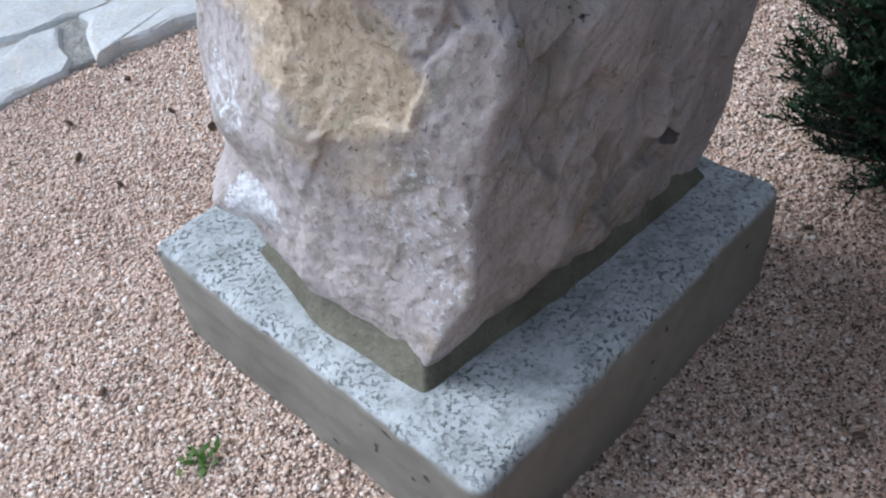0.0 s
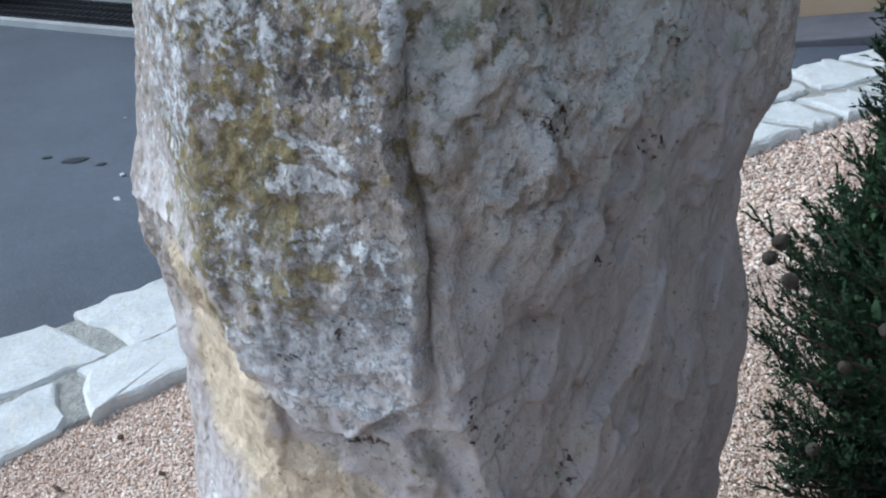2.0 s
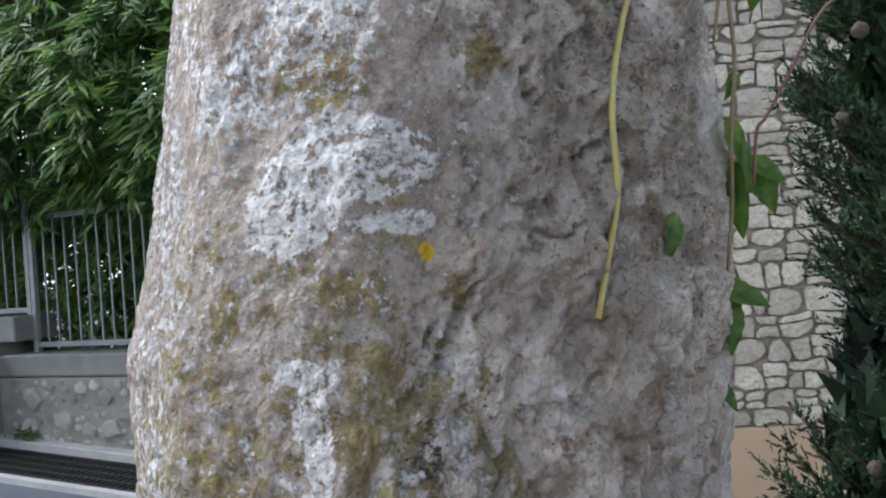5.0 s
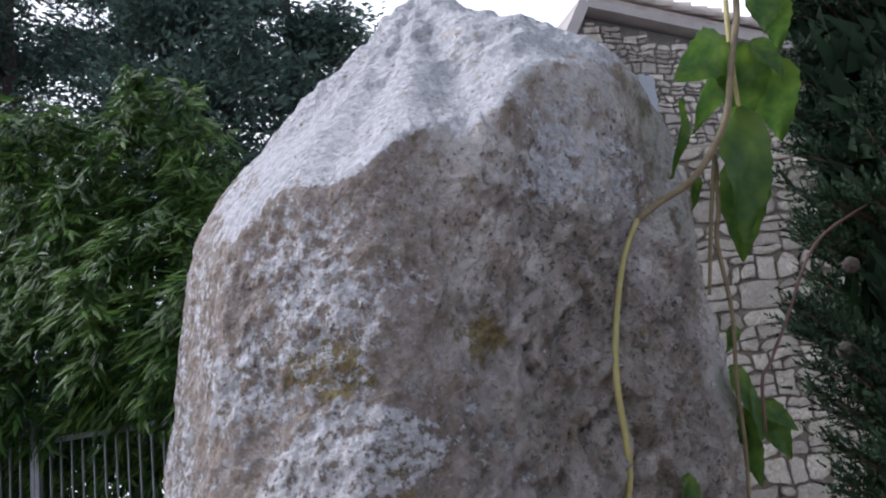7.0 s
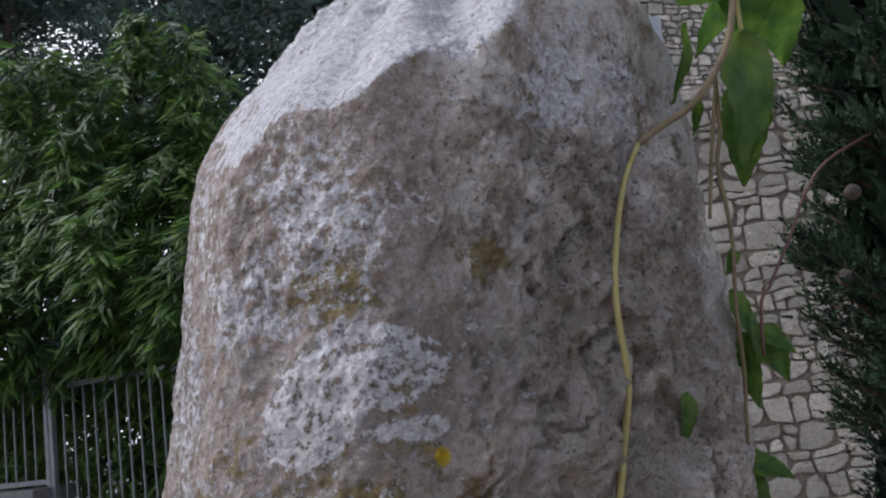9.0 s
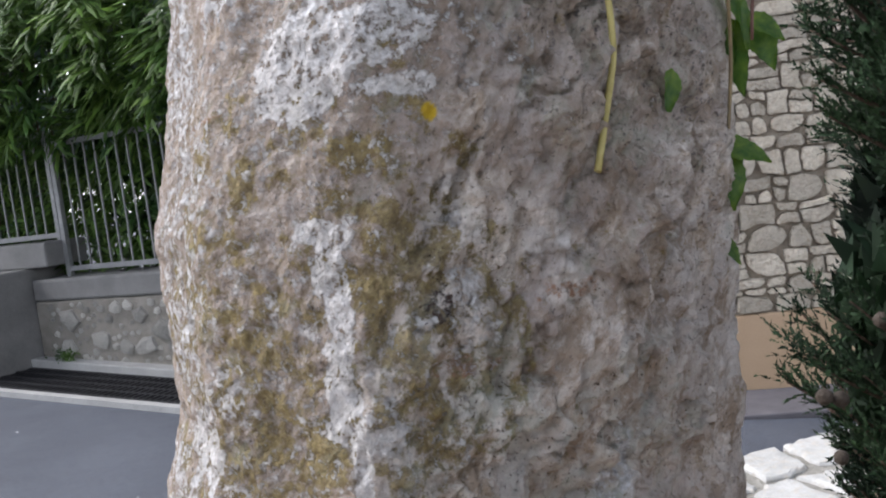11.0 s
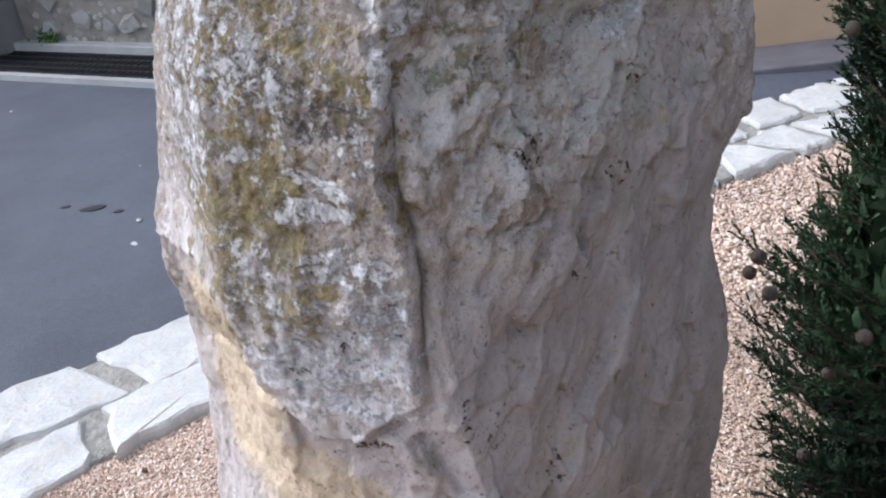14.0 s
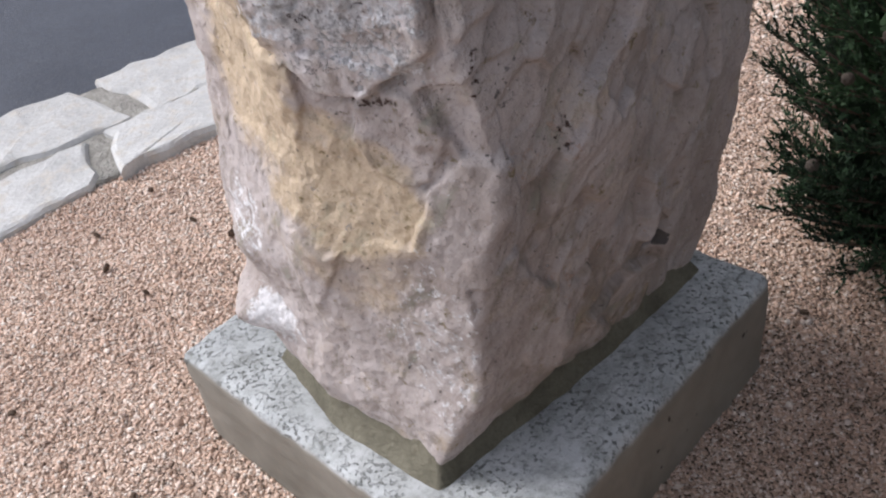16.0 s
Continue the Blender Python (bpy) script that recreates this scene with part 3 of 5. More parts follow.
def soft_ring(corner, n, blur):
    """Points round closed polygons (m, 8, 2), n per polygon, most of them in front, with corners eased."""
    ring = []
    for k in range(8):
        t = np.linspace(0, 1, n // 5 if k < 4 else n // 20, endpoint=False)[None, :, None]
        ring.append(corner[:, k, None] * (1 - t) + np.roll(corner, -1, 1)[:, k, None] * t)
    ring = np.concatenate(ring, 1)
    for _ in range(blur):
        ring = 0.5 * ring + 0.25 * np.roll(ring, 1, 1) + 0.25 * np.roll(ring, -1, 1)
    return ring


def blob(p, x, z, rx, rz, turn=0.0):
    """1 inside an ellipse on the front of the stone, falling to 0 beyond its rim; turn leans it to the east."""
    dx, dz = p[:, 0] - x, p[:, 2] - z
    c, s = math.cos(radians(turn)), math.sin(radians(turn))
    u, w = dx * c - dz * s, dx * s + dz * c
    return (u / rx) ** 2 + (w / rz) ** 2


def flaked(u, w, seed):
    """Cells, each a small tilted plane of its own: (relief about 0, tone 0..1)."""
    iu, iw = np.floor(u).astype(int), np.floor(w).astype(int)
    best = np.full(len(u), 9.0)
    relief, tone = np.zeros(len(u)), np.zeros(len(u))
    for a in (-1, 0, 1):
        for b in (-1, 0, 1):
            r = LATTICE[(iu + a) % 64, (iw + b) % 64]
            du, dw = u - (iu + a + r[:, seed]), w - (iw + b + r[:, seed + 1])
            dist = du * du + dw * dw
            near = dist < best
            best = np.where(near, dist, best)
            relief = np.where(near, (r[:, seed + 2] - 0.5) + 1.3 * (r[:, seed + 3] - 0.5) * du + 1.3 * (r[:, seed + 4] - 0.5) * dw, relief)
            tone = np.where(near, r[:, seed + 5], tone)
    return relief, tone


def build_stone():
    n, rows, cap = 640, 680, 110
    s = np.linspace(0, 1, rows)
    # Rim height round the ring: low at the front left, high at the front right.
    corner = section(np.full(1, 1.92))
    rim_ring = soft_ring(corner, n, 380)[0]
    rim = 1.905 + 0.17 * (rim_ring[:, 0] - 0.0) + 0.16 * (rim_ring[:, 1] + 0.25) + 0.02 * np.sin(rim_ring[:, 0] * 23) + 0.012 * np.sin(rim_ring[:, 0] * 47 + 1)
    rim = rim + 0.38 * np.clip(rim_ring[:, 0] - 0.06, 0, 0.2) - 0.05 * np.clip((rim_ring[:, 0] - 0.36) / 0.14, 0, 1) ** 2
    foot_ring = soft_ring(section(np.full(1, 0.25)), n, 40)[0]
    foot = 0.232 + 0.045 * np.clip(np.abs(foot_ring[:, 0] + 0.05) / 0.26, 0, 1) - 0.055 * np.clip((foot_ring[:, 0] - 0.15) / 0.15, 0, 1) + 0.006 * np.sin(foot_ring[:, 0] * 40)
    grid = np.empty((rows + cap, n, 3))
    for blur, low in ((22, 1), (600, 0)):
        ring = soft_ring(section(np.linspace(0.2, 2.0, rows)), n, blur)
        if low:
            sharp = ring
        else:
            easy = ring
    zz = np.linspace(0.2, 2.0, rows)
    w = np.clip((zz - 1.2) / 0.45, 0, 1)[:, None, None]
    rings = sharp * (1 - w) + easy * w
    z = foot[None] + (rim - foot)[None] * s[:, None]
    row = np.clip((z - 0.2) / 1.8 * (rows - 1), 0, rows - 1.001)
    lo = row.astype(int)
    fr = (row - lo)[..., None]
    col = np.arange(n)[None]
    grid[:rows, :, :2] = rings[lo, col] * (1 - fr) + rings[lo + 1, col] * fr
    grid[:rows, :, 2] = z
    # The outline seen from the south keeps to the stone's true width.
    edges = np.linspace(0.15, 2.15, 81)
    slot = np.clip(np.digitize(grid[:rows, :, 2], edges) - 1, 0, 79)
    west_most, east_most = np.full(80, 9.0), np.full(80, -9.0)
    np.minimum.at(west_most, slot, grid[:rows, :, 0])
    np.maximum.at(east_most, slot, grid[:rows, :, 0])
    held = west_most < 8
    centre_z = ((edges[1:] + edges[:-1]) / 2)[held]
    level = np.clip(grid[:rows, :, 2], 0.32, 1.86)
    lo_x, hi_x = (np.interp(level, centre_z, np.convolve(np.pad(v[held], 2, "edge"), np.ones(5) / 5, "valid")) for v in (west_most, east_most))
    want_l, want_r = profile(level, Z_LEFT, X_LEFT), profile(level, Z_RIGHT, X_RIGHT)
    off_l, off_r = want_l - lo_x, want_r - hi_x
    east_share = np.clip((grid[:rows, :, 0] - lo_x) / (hi_x - lo_x), 0, 1)
    bell_l, bell_r = np.clip(1 - east_share / 0.45, 0, 1), np.clip((east_share - 0.45) / 0.55, 0, 1)
    grid[:rows, :, 0] += off_l * bell_l + off_r * bell_r
    # Undercut foot.
    tuck = np.clip(1 - s * rows / 14, 0, 1) ** 2
    centre = np.array([0.03, -0.0])
    grid[:rows, :, :2] += (centre - grid[:rows, :, :2]) * (0.015 * tuck)[:, None, None]
    peak = np.array([0.192, 0.05, 2.272])
    u = (np.linspace(0, 1, cap + 1)[1:] ** 0.9)[:, None]
    edge = grid[rows - 1]
    xy = edge[None, :, :2] * (1 - u[..., None]) + peak[:2] * u[..., None]
    power = (1.15 - 0.52 * np.clip((edge[:, 0] - 0.2) / 0.28, 0, 1) - 0.42 * np.clip((0.06 - edge[:, 0]) / 0.16, 0, 1))[None]
    grid[rows:, :, :2] = xy
    grid[rows:, :, 2] = edge[None, :, 2] + (peak[2] - edge[None, :, 2]) * u**power
    for _ in range(260):
        cap_part = grid[rows:]
        eased = 0.5 * cap_part + 0.25 * np.roll(cap_part, 1, 1) + 0.25 * np.roll(cap_part, -1, 1)
        grid[rows:] = cap_part + (eased - cap_part) * np.clip(1.4 * u, 0, 1)[..., None]
    for _ in range(30):
        k = slice(rows - 14, rows + 14)
        g = grid[k]
        grid[k][1:-1] = 0.5 * g[1:-1] + 0.25 * g[:-2] + 0.25 * g[2:]
    p = grid.reshape(-1, 3)
    # Normals of the eased body, then relief along them.
    du = np.roll(grid, -1, 1) - np.roll(grid, 1, 1)
    dv = np.gradient(grid, axis=0)
    nrm = np.cross(du, dv).reshape(-1, 3)
    nrm /= np.linalg.norm(nrm, axis=1, keepdims=True) + 1e-9
    aged = np.clip((p[:, 2] - 0.92 + 0.16 * fbm(p, 5, 3) - np.where(p[:, 0] > 0.05, 0.10, 0.04)) / 0.22, 0, 1)
    pitted = 0.15 + 0.85 * aged
    warp = p + 0.05 * np.stack([fbm(p, 6, 2, 1), fbm(p, 6, 2, 2), fbm(p, 6, 2, 3)], -1)
    cap_w = np.clip((2.05 - p[:, 2]) / 0.2, 0.15, 1)
    high = np.clip((p[:, 2] - 0.84) / 0.2, 0, 1)
    wester = 1 - np.clip((p[:, 0] - 0.02 - 0.12 * np.clip((p[:, 2] - 1.35) / 0.3, 0, 1)) / 0.05, 0, 1)
    west = 1 - 0.75 * wester * high
    planar = 1 - 0.7 * np.clip((0.06 - p[:, 0]) / 0.04, 0, 1) * np.clip((0.80 - p[:, 2]) / 0.12, 0, 1)
    d = 0.015 * fbm(warp, 3.2, 3, 4) * planar
    east = np.clip((p[:, 0] - 0.05 + 0.3 * (warp - p)[:, 0]) / 0.08, 0, 1)
    chips = fbm(warp * (1, 1, 0.7), 8, 3, 5)
    d += (0.012 - 0.006 * east) * ((np.floor(chips * 3) + np.clip((chips * 3 - np.floor(chips * 3)) * 4, 0, 1)) / 3 + 0.5 * chips) * (0.12 + 0.88 * aged)
    # Slanting grain of the east face, upright grain of the west face.
    slant = np.stack([p[:, 0] * 0.8 - p[:, 2] * 0.62, p[:, 1], p[:, 0] * 0.27 + p[:, 2] * 0.33], -1) + 0.3 * (warp - p)
    upright = np.stack([p[:, 0], p[:, 1], p[:, 2] * 0.45], -1) + 0.3 * (warp - p)
    flakes = fbm(slant, 15, 4, 30, 0.6) * east + fbm(upright, 15, 4, 31, 0.6) * (1 - east)
    facet = np.floor(flakes * 4 + 0.15 * fbm(p, 60, 2, 50))
    frac = flakes * 4 - facet
    d += (0.010 * flakes + 0.005 * (facet + np.clip(frac * 3, 0, 1)) / 4) * (0.15 + 0.85 * aged)
    # Spalled plates, leaning with the grain on the east face.
    rag = 0.008 + 0.024 * high
    u = p[:, 0] * 1.4 + rag * fbm(p, 22, 3, 70)
    v = p[:, 2] + rag * fbm(p, 22, 3, 71)
    along, across = u * 0.62 + v * 0.78, u * 0.78 - v * 0.62
    plate, tone = flaked(along / 0.13 + 9, across / 0.055 + 9, 3)
    small, tone2 = flaked(along / 0.05 + 31, across / 0.022 + 31, 20)
    block, tone3 = flaked(u / 0.16 + 5, v / 0.12 + 5, 40)
    low_w = (1 - east) * (1 - high)
    d += east * ((1.2 - 0.55 * high) * 0.020 * plate + (0.45 + 0.45 * high) * 0.010 * small + 0.004 * fbm(slant, 34, 3, 33, 0.6) * (0.4 + 0.6 * high)) + low_w * np.clip((p[:, 0] + 0.28) / 0.1, 0.1, 1) * np.clip((p[:, 2] - 0.42) / 0.25, 0.12, 1) * (0.017 * block + 0.0015 * small)
    tone = np.where(east > 0.5, 0.6 * tone + 0.4 * tone2, 0.7 * tone3 + 0.3 * tone2)
    ridged = 1 - np.abs(fbm(slant, 26, 3, 6) * east + fbm(upright, 26, 3, 9) * (1 - east)) * 2
    d += 0.003 * ridged * pitted
    d += (0.0050 + 0.006 * wester) * fbm(p, 50, 3, 7, 0.6) * (0.2 + 0.8 * aged)
    d -= 0.006 * np.clip(fbm(p, 60, 2, 8) - 0.40, 0, 1) * aged
    d += 0.06 * np.exp(-((p[:, 0] + 0.295) ** 2 + (p[:, 1] + 0.075) ** 2) / 0.0036 - (p[:, 2] - 0.37) ** 2 / 0.0011)
    d += 0.025 * np.exp(-((p[:, 0] + 0.27) ** 2 + (p[:, 1] + 0.1) ** 2) / 0.004 - (p[:, 2] - 0.50) ** 2 / 0.002)
    d *= cap_w * west
    d += np.clip((p[:, 2] - 1.99 - 0.3 * np.clip(p[:, 0], 0, 0.2)) / 0.06, 0, 1) * (0.013 * fbm(p, 8, 3, 80) + 0.005 * fbm(p, 36, 3, 81) - 0.010 * np.clip(fbm(p, 30, 2, 82) - 0.35, 0, 1))
    d *= 1 - 0.65 * np.clip((p[:, 0] - profile(p[:, 2], Z_RIGHT, X_RIGHT) + 0.09) / 0.08, 0, 1)
    d += 0.016 * fbm(slant, 7, 3, 61) * np.clip((p[:, 0] - 0.02) / 0.05, 0, 1) * (1 - 0.65 * aged)
    d += 0.008 * fbm(upright, 7, 3, 62) * np.clip((0.02 - p[:, 0]) / 0.05, 0, 1) * (1 - aged) * planar
    # The old skin ends at a crack along the arris and in a ragged ledge below.
    crack = np.interp(p[:, 2], (0.84, 0.94, 1.03, 1.1, 1.13, 1.2, 1.26), (0.025, 0.03, 0.038, 0.028, 0.034, 0.048, 0.06)) + 0.006 * fbm(p, 30, 3, 40)
    ledge = np.interp(p[:, 0], (-0.2, -0.152, -0.147, -0.095, -0.046, 0.031), (0.985, 0.955, 0.864, 0.805, 0.806, 0.864)) + 0.008 * fbm(p, 30, 3, 41)
    ahead = p[:, 1] < -0.05
    skin = np.clip((crack - p[:, 0]) / 0.006, 0, 1) * np.clip((p[:, 2] - ledge) / 0.008, 0, 1) * np.clip((1.27 - p[:, 2]) / 0.15, 0, 1) * ahead
    d += 0.013 * skin
    d -= 0.010 * np.exp(-((p[:, 0] - crack - 0.004) / 0.004) ** 2) * np.clip((p[:, 2] - 0.86) / 0.03, 0, 1) * np.clip((1.22 - p[:, 2]) / 0.05, 0, 1) * ahead
    d -= 0.006 * np.exp(-((p[:, 2] - ledge + 0.005) / 0.005) ** 2) * (p[:, 0] > -0.16) * (p[:, 0] < 0.035) * ahead
    d += 0.008 * np.clip((1 - blob(p, -0.025, 0.755, 0.045, 0.06) + 0.6 * fbm(p, 22, 3, 43)) / 0.15, 0, 1) * ahead * (p[:, 0] < 0.03)
    # Broken shell on the east face: a step falling to the south-west.
    shell = np.interp(p[:, 0], (0.03, 0.067, 0.117, 0.175, 0.215, 0.3), (0.86, 0.885, 0.91, 0.961, 1.05, 1.12)) + 0.008 * fbm(p, 25, 3, 42)
    d += 0.010 * np.clip((p[:, 2] - shell) / 0.008, 0, 1) * np.clip((1.2 - p[:, 2]) / 0.2, 0, 1) * (p[:, 0] > 0.045) * (p[:, 0] < 0.32) * ahead
    # Hole low on the east face.
    d -= (0.04 * np.exp(-(blob(p, 0.304, 0.376, 0.013, 0.013) ** 2)) + 0.015 * np.exp(-(blob(p, 0.322, 0.400, 0.006, 0.020, 35) ** 2))) * (p[:, 1] < 0.05)
    flat = np.clip((0.262 - p[:, 2]) / 0.03, 0, 1)
    d *= 1 - 0.7 * flat
    # Broken faces are smoother than the old skin.
    rws = rows + cap
    soft = d.reshape(rws, n)
    for _ in range(2):
        soft = 0.5 * soft + 0.25 * np.roll(soft, 1, 1) + 0.25 * np.roll(soft, -1, 1)
        soft[1:-1] = 0.5 * soft[1:-1] + 0.25 * soft[:-2] + 0.25 * soft[2:]
    d = 0.7 * soft.ravel() * (1 - aged) + d * (0.3 + 0.7 * aged)
    p = p + nrm * d[:, None]
    i = (np.arange(rws - 1)[:, None] * n + np.arange(n)[None])
    j = (np.arange(rws - 1)[:, None] * n + (np.arange(n)[None] + 1) % n)
    faces = np.stack([i, j, j + n, i + n], -1).reshape(-1, 4)
    ob = raw("standing_stone", p, faces, M_STONE, smooth=True)
    tagged(ob, "tall rough limestone standing stone with lichen on a concrete plinth", "standing stone")
    # Growth and weathering, each patch with its own ragged rim; some also carry painted shade.
    wob = 0.55 * fbm(p, 14, 4, 20, 0.65) + 0.25 * fbm(p, 60, 3, 21, 0.7)
    front = np.clip((0.02 - p[:, 1]) / 0.05, 0, 1)

    def patches(spec, soft=0.5, wide=1.0):
        out = np.zeros(len(p))
        for x, z0, rx, rz, turn, k in spec:
            e = blob(p, x, z0, rx, rz, turn)
            out = np.maximum(out, k * np.clip((1.25 - e + 1.2 * wide * wob) / soft, 0, 1))
        return out * front

    ochre = patches(((-0.205, 0.87, 0.045, 0.11, -5, 1), (-0.19, 0.78, 0.065, 0.14, 0, 1), (-0.11, 0.66, 0.10, 0.10, -30, 1), (-0.12, 0.56, 0.07, 0.08, 0, 0.5), (-0.125, 0.755, 0.035, 0.035, 0, 0.7), (-0.09, 0.57, 0.05, 0.05, 0, 0.6), (-0.15, 0.68, 0.06, 0.12, 0, 0.6)), 0.7, 0.35)
    olive = patches(((0.078, 1.44, 0.05, 0.035, 0, 0.9), (0.079, 1.344, 0.03, 0.055, 0, 0.9), (-0.003, 1.273, 0.025, 0.055, 0, 0.95), (-0.079, 1.092, 0.030, 0.045, 8, 1.0), (-0.068, 1.385, 0.03, 0.03, 0, 0.8),
                     (-0.047, 1.318, 0.02, 0.04, 0, 0.8), (-0.163, 1.085, 0.028, 0.04, 0, 0.8), (-0.023, 1.216, 0.03, 0.02, 0, 0.8), (0.051, 1.749, 0.045, 0.03, 0, 1.0)), 0.7)
    olive = np.maximum(olive, patches(((0.061, 1.56, 0.028, 0.02, 0, 0.9),
                     (0.074, 1.493, 0.032, 0.035, 0, 0.9), (0.188, 1.763, 0.035, 0.025, 0, 0.8), (0.111, 1.463, 0.025, 0.025, 0, 0.8), (-0.05, 1.54, 0.02, 0.03, 0, 0.8), (-0.143, 1.057, 0.015, 0.05, 0, 0.9),
                     (-0.057, 1.0, 0.035, 0.02, 0, 0.7), (-0.03, 1.33, 0.17, 0.27, 0, 0.6), (0.12, 1.45, 0.07, 0.2, 0, 0.5), (-0.11, 1.05, 0.07, 0.14, 10, 0.75)), 0.7))
    crust = patches(((0.027, 1.423, 0.014, 0.06, -5, 1), (0.022, 1.366, 0.016, 0.05, 0, 1), (0.040, 1.316, 0.032, 0.016, 10, 1), (0.034, 1.262, 0.014, 0.045, 0, 1), (0.035, 1.198, 0.012, 0.04, 0, 1),
                     (-0.045, 1.074, 0.035, 0.016, 0, 1), (-0.03, 1.10, 0.04, 0.010, 25, 0.9), (-0.1, 1.353, 0.03, 0.03, 0, 0.7), (-0.131, 1.30, 0.03, 0.035, 0, 0.9), (-0.08, 1.19, 0.03, 0.018, 0, 0.7),
                     (-0.08, 1.069, 0.006, 0.008, 0, 1)), 0.5)
    crust = np.maximum(crust, patches(((0.019, 1.648, 0.04, 0.055, 25, 1), (0.078, 1.701, 0.03, 0.012, 10, 1), (0.1, 1.669, 0.045, 0.03, 0, 0.85), (0.017, 1.492, 0.032, 0.012, 15, 1),
                     (0.019, 1.458, 0.018, 0.03, 0, 1), (0.112, 1.614, 0.045, 0.009, 0, 0.9), (-0.125, 1.68, 0.03, 0.16, 0, 0.65), (-0.15, 1.45, 0.03, 0.12, 0, 0.6), (-0.008, 0.967, 0.035, 0.035, 0, 0.6),
                     (-0.114, 0.925, 0.045, 0.012, -10, 0.8), (-0.043, 0.861, 0.05, 0.03, 0, 0.5), (0.14, 1.49, 0.01, 0.012, 0, 0.9), (0.138, 1.43, 0.015, 0.02, 0, 0.6), (0.14, 1.38, 0.025, 0.03, 0, 0.45),
                     (-0.02, 1.76, 0.02, 0.05, 0, 0.7), (-0.12, 1.13, 0.035, 0.012, 0, 0.7), (0.06, 1.24, 0.03, 0.015, 0, 0.8), (-0.05, 1.35, 0.14, 0.25, 0, 0.4), (0.05, 1.65, 0.18, 0.12, 0, 0.4)), 0.5))
    crust = np.maximum(crust, patches(((-0.05, 0.92, 0.1, 0.1, 0, 0.4), (-0.02, 1.02, 0.05, 0.03, 0, 0.75), (-0.13, 1.0, 0.03, 0.06, 0, 0.6), (-0.17, 1.17, 0.03, 0.10, 0, 0.7), (-0.11, 1.22, 0.04, 0.04, 0, 0.65), (0.0, 1.13, 0.03, 0.03, 0, 0.6)), 0.5))
    film = 1.2 * np.clip(nrm[:, 2] * 2.6 - 0.5 + 0.5 * wob, 0, 1) * np.clip((p[:, 2] - 1.86) / 0.04, 0, 1) * np.clip(0.95 + 0.4 * wob, 0, 1)
    # West-facing rim: pale lichen film, with the bright side light painted in.
    film = np.maximum(film, 0.5 * np.clip((-nrm[:, 0] - 0.55 + 0.5 * wob) / 0.5, 0, 1) * np.clip((p[:, 2] - 0.9) / 0.2, 0, 1))
    film = np.maximum(film * 0.8, 0.47 * np.clip((p[:, 2] - 1.56 + 0.25 * wob) / 0.18, 0, 1) * np.clip(0.75 + 0.9 * fbm(p, 9, 3, 77), 0, 1.4) * np.clip(1.2 - (p[:, 0] - 0.12) / 0.2 * (p[:, 2] < 1.9), 0.25, 1))
    film = np.maximum(film, patches(((-0.07, 0.90, 0.10, 0.03, -8, 0.75), (-0.03, 0.85, 0.07, 0.02, 10, 0.6), (-0.01, 0.95, 0.045, 0.08, 0, 0.5), (-0.28, 0.365, 0.05, 0.05, 0, 0.9), (-0.27, 0.55, 0.03, 0.06, 0, 0.5), (-0.02, 0.45, 0.07, 0.16, 0, 0.3), (0.28, 1.2, 0.03, 0.05, 30, 0.5)), 0.8, 0.5))
    # Grows towards the foot of the east face.
    low_brown = np.clip((0.55 + 0.5 * wob - p[:, 2] - 0.35 * (0.25 - np.abs(p[:, 0] - 0.22))) / 0.2, 0, 1) * (p[:, 0] > 0.04) * front
    green = patches(((0.24, 1.22, 0.2, 0.16, 0, 0.6), (0.3, 1.05, 0.15, 0.15, 0, 0.35), (0.3, 1.65, 0.15, 0.25, 0, 0.45)), 1.2)
    # Wide patches high on the east also darken it for cypress and vine shade.
    dark = patches(((-0.033, 1.158, 0.04, 0.022, 40, 0.8), (-0.065, 1.2, 0.036, 0.022, 40, 0.8), (-0.01, 1.16, 0.028, 0.022, 0, 0.9), (0.115, 1.42, 0.014, 0.014, 0, 0.9), (0.05, 1.76, 0.05, 0.03, 0, 0.4), (0.27, 1.66, 0.02, 0.05, 0, 0.3), (0.36, 1.78, 0.14, 0.22, 0, 0.35), (0.22, 1.84, 0.1, 0.07, 0, 0.3), (0.43, 1.6, 0.06, 0.2, 0, 0.3), (-0.03, 1.8, 0.1, 0.06, 0, 0.3),
                    (0.29, 1.9, 0.04, 0.06, 0, 0.4), (0.09, 0.81, 0.014, 0.03, 20, 0.45)), 0.5)
    # Shade inside the low hole, painted dark like the crevice spot just above.
    dark = np.maximum(dark, 2.6 * np.exp(-(blob(p, 0.304, 0.376, 0.015, 0.0145) ** 4)) * front)
    rust = patches(((0.245, 1.41, 0.035, 0.012, 0, 0.8), (0.132, 1.357, 0.03, 0.010, 0, 0.8), (-0.107, 1.605, 0.04, 0.004, -8, 0.9), (-0.07, 1.68, 0.006, 0.05, 10, 0.6), (-0.06, 1.78, 0.006, 0.04, 10, 0.6), (0.1, 1.82, 0.1, 0.05, 0, 0.3),
                    (0.14, 1.1, 0.02, 0.01, 0, 0.6), (0.17, 1.04, 0.025, 0.01, 0, 0.6), (0.12, 0.72, 0.06, 0.04, 0, 0.3), (0.2, 0.45, 0.12, 0.05, 20, 0.3)), 0.6)
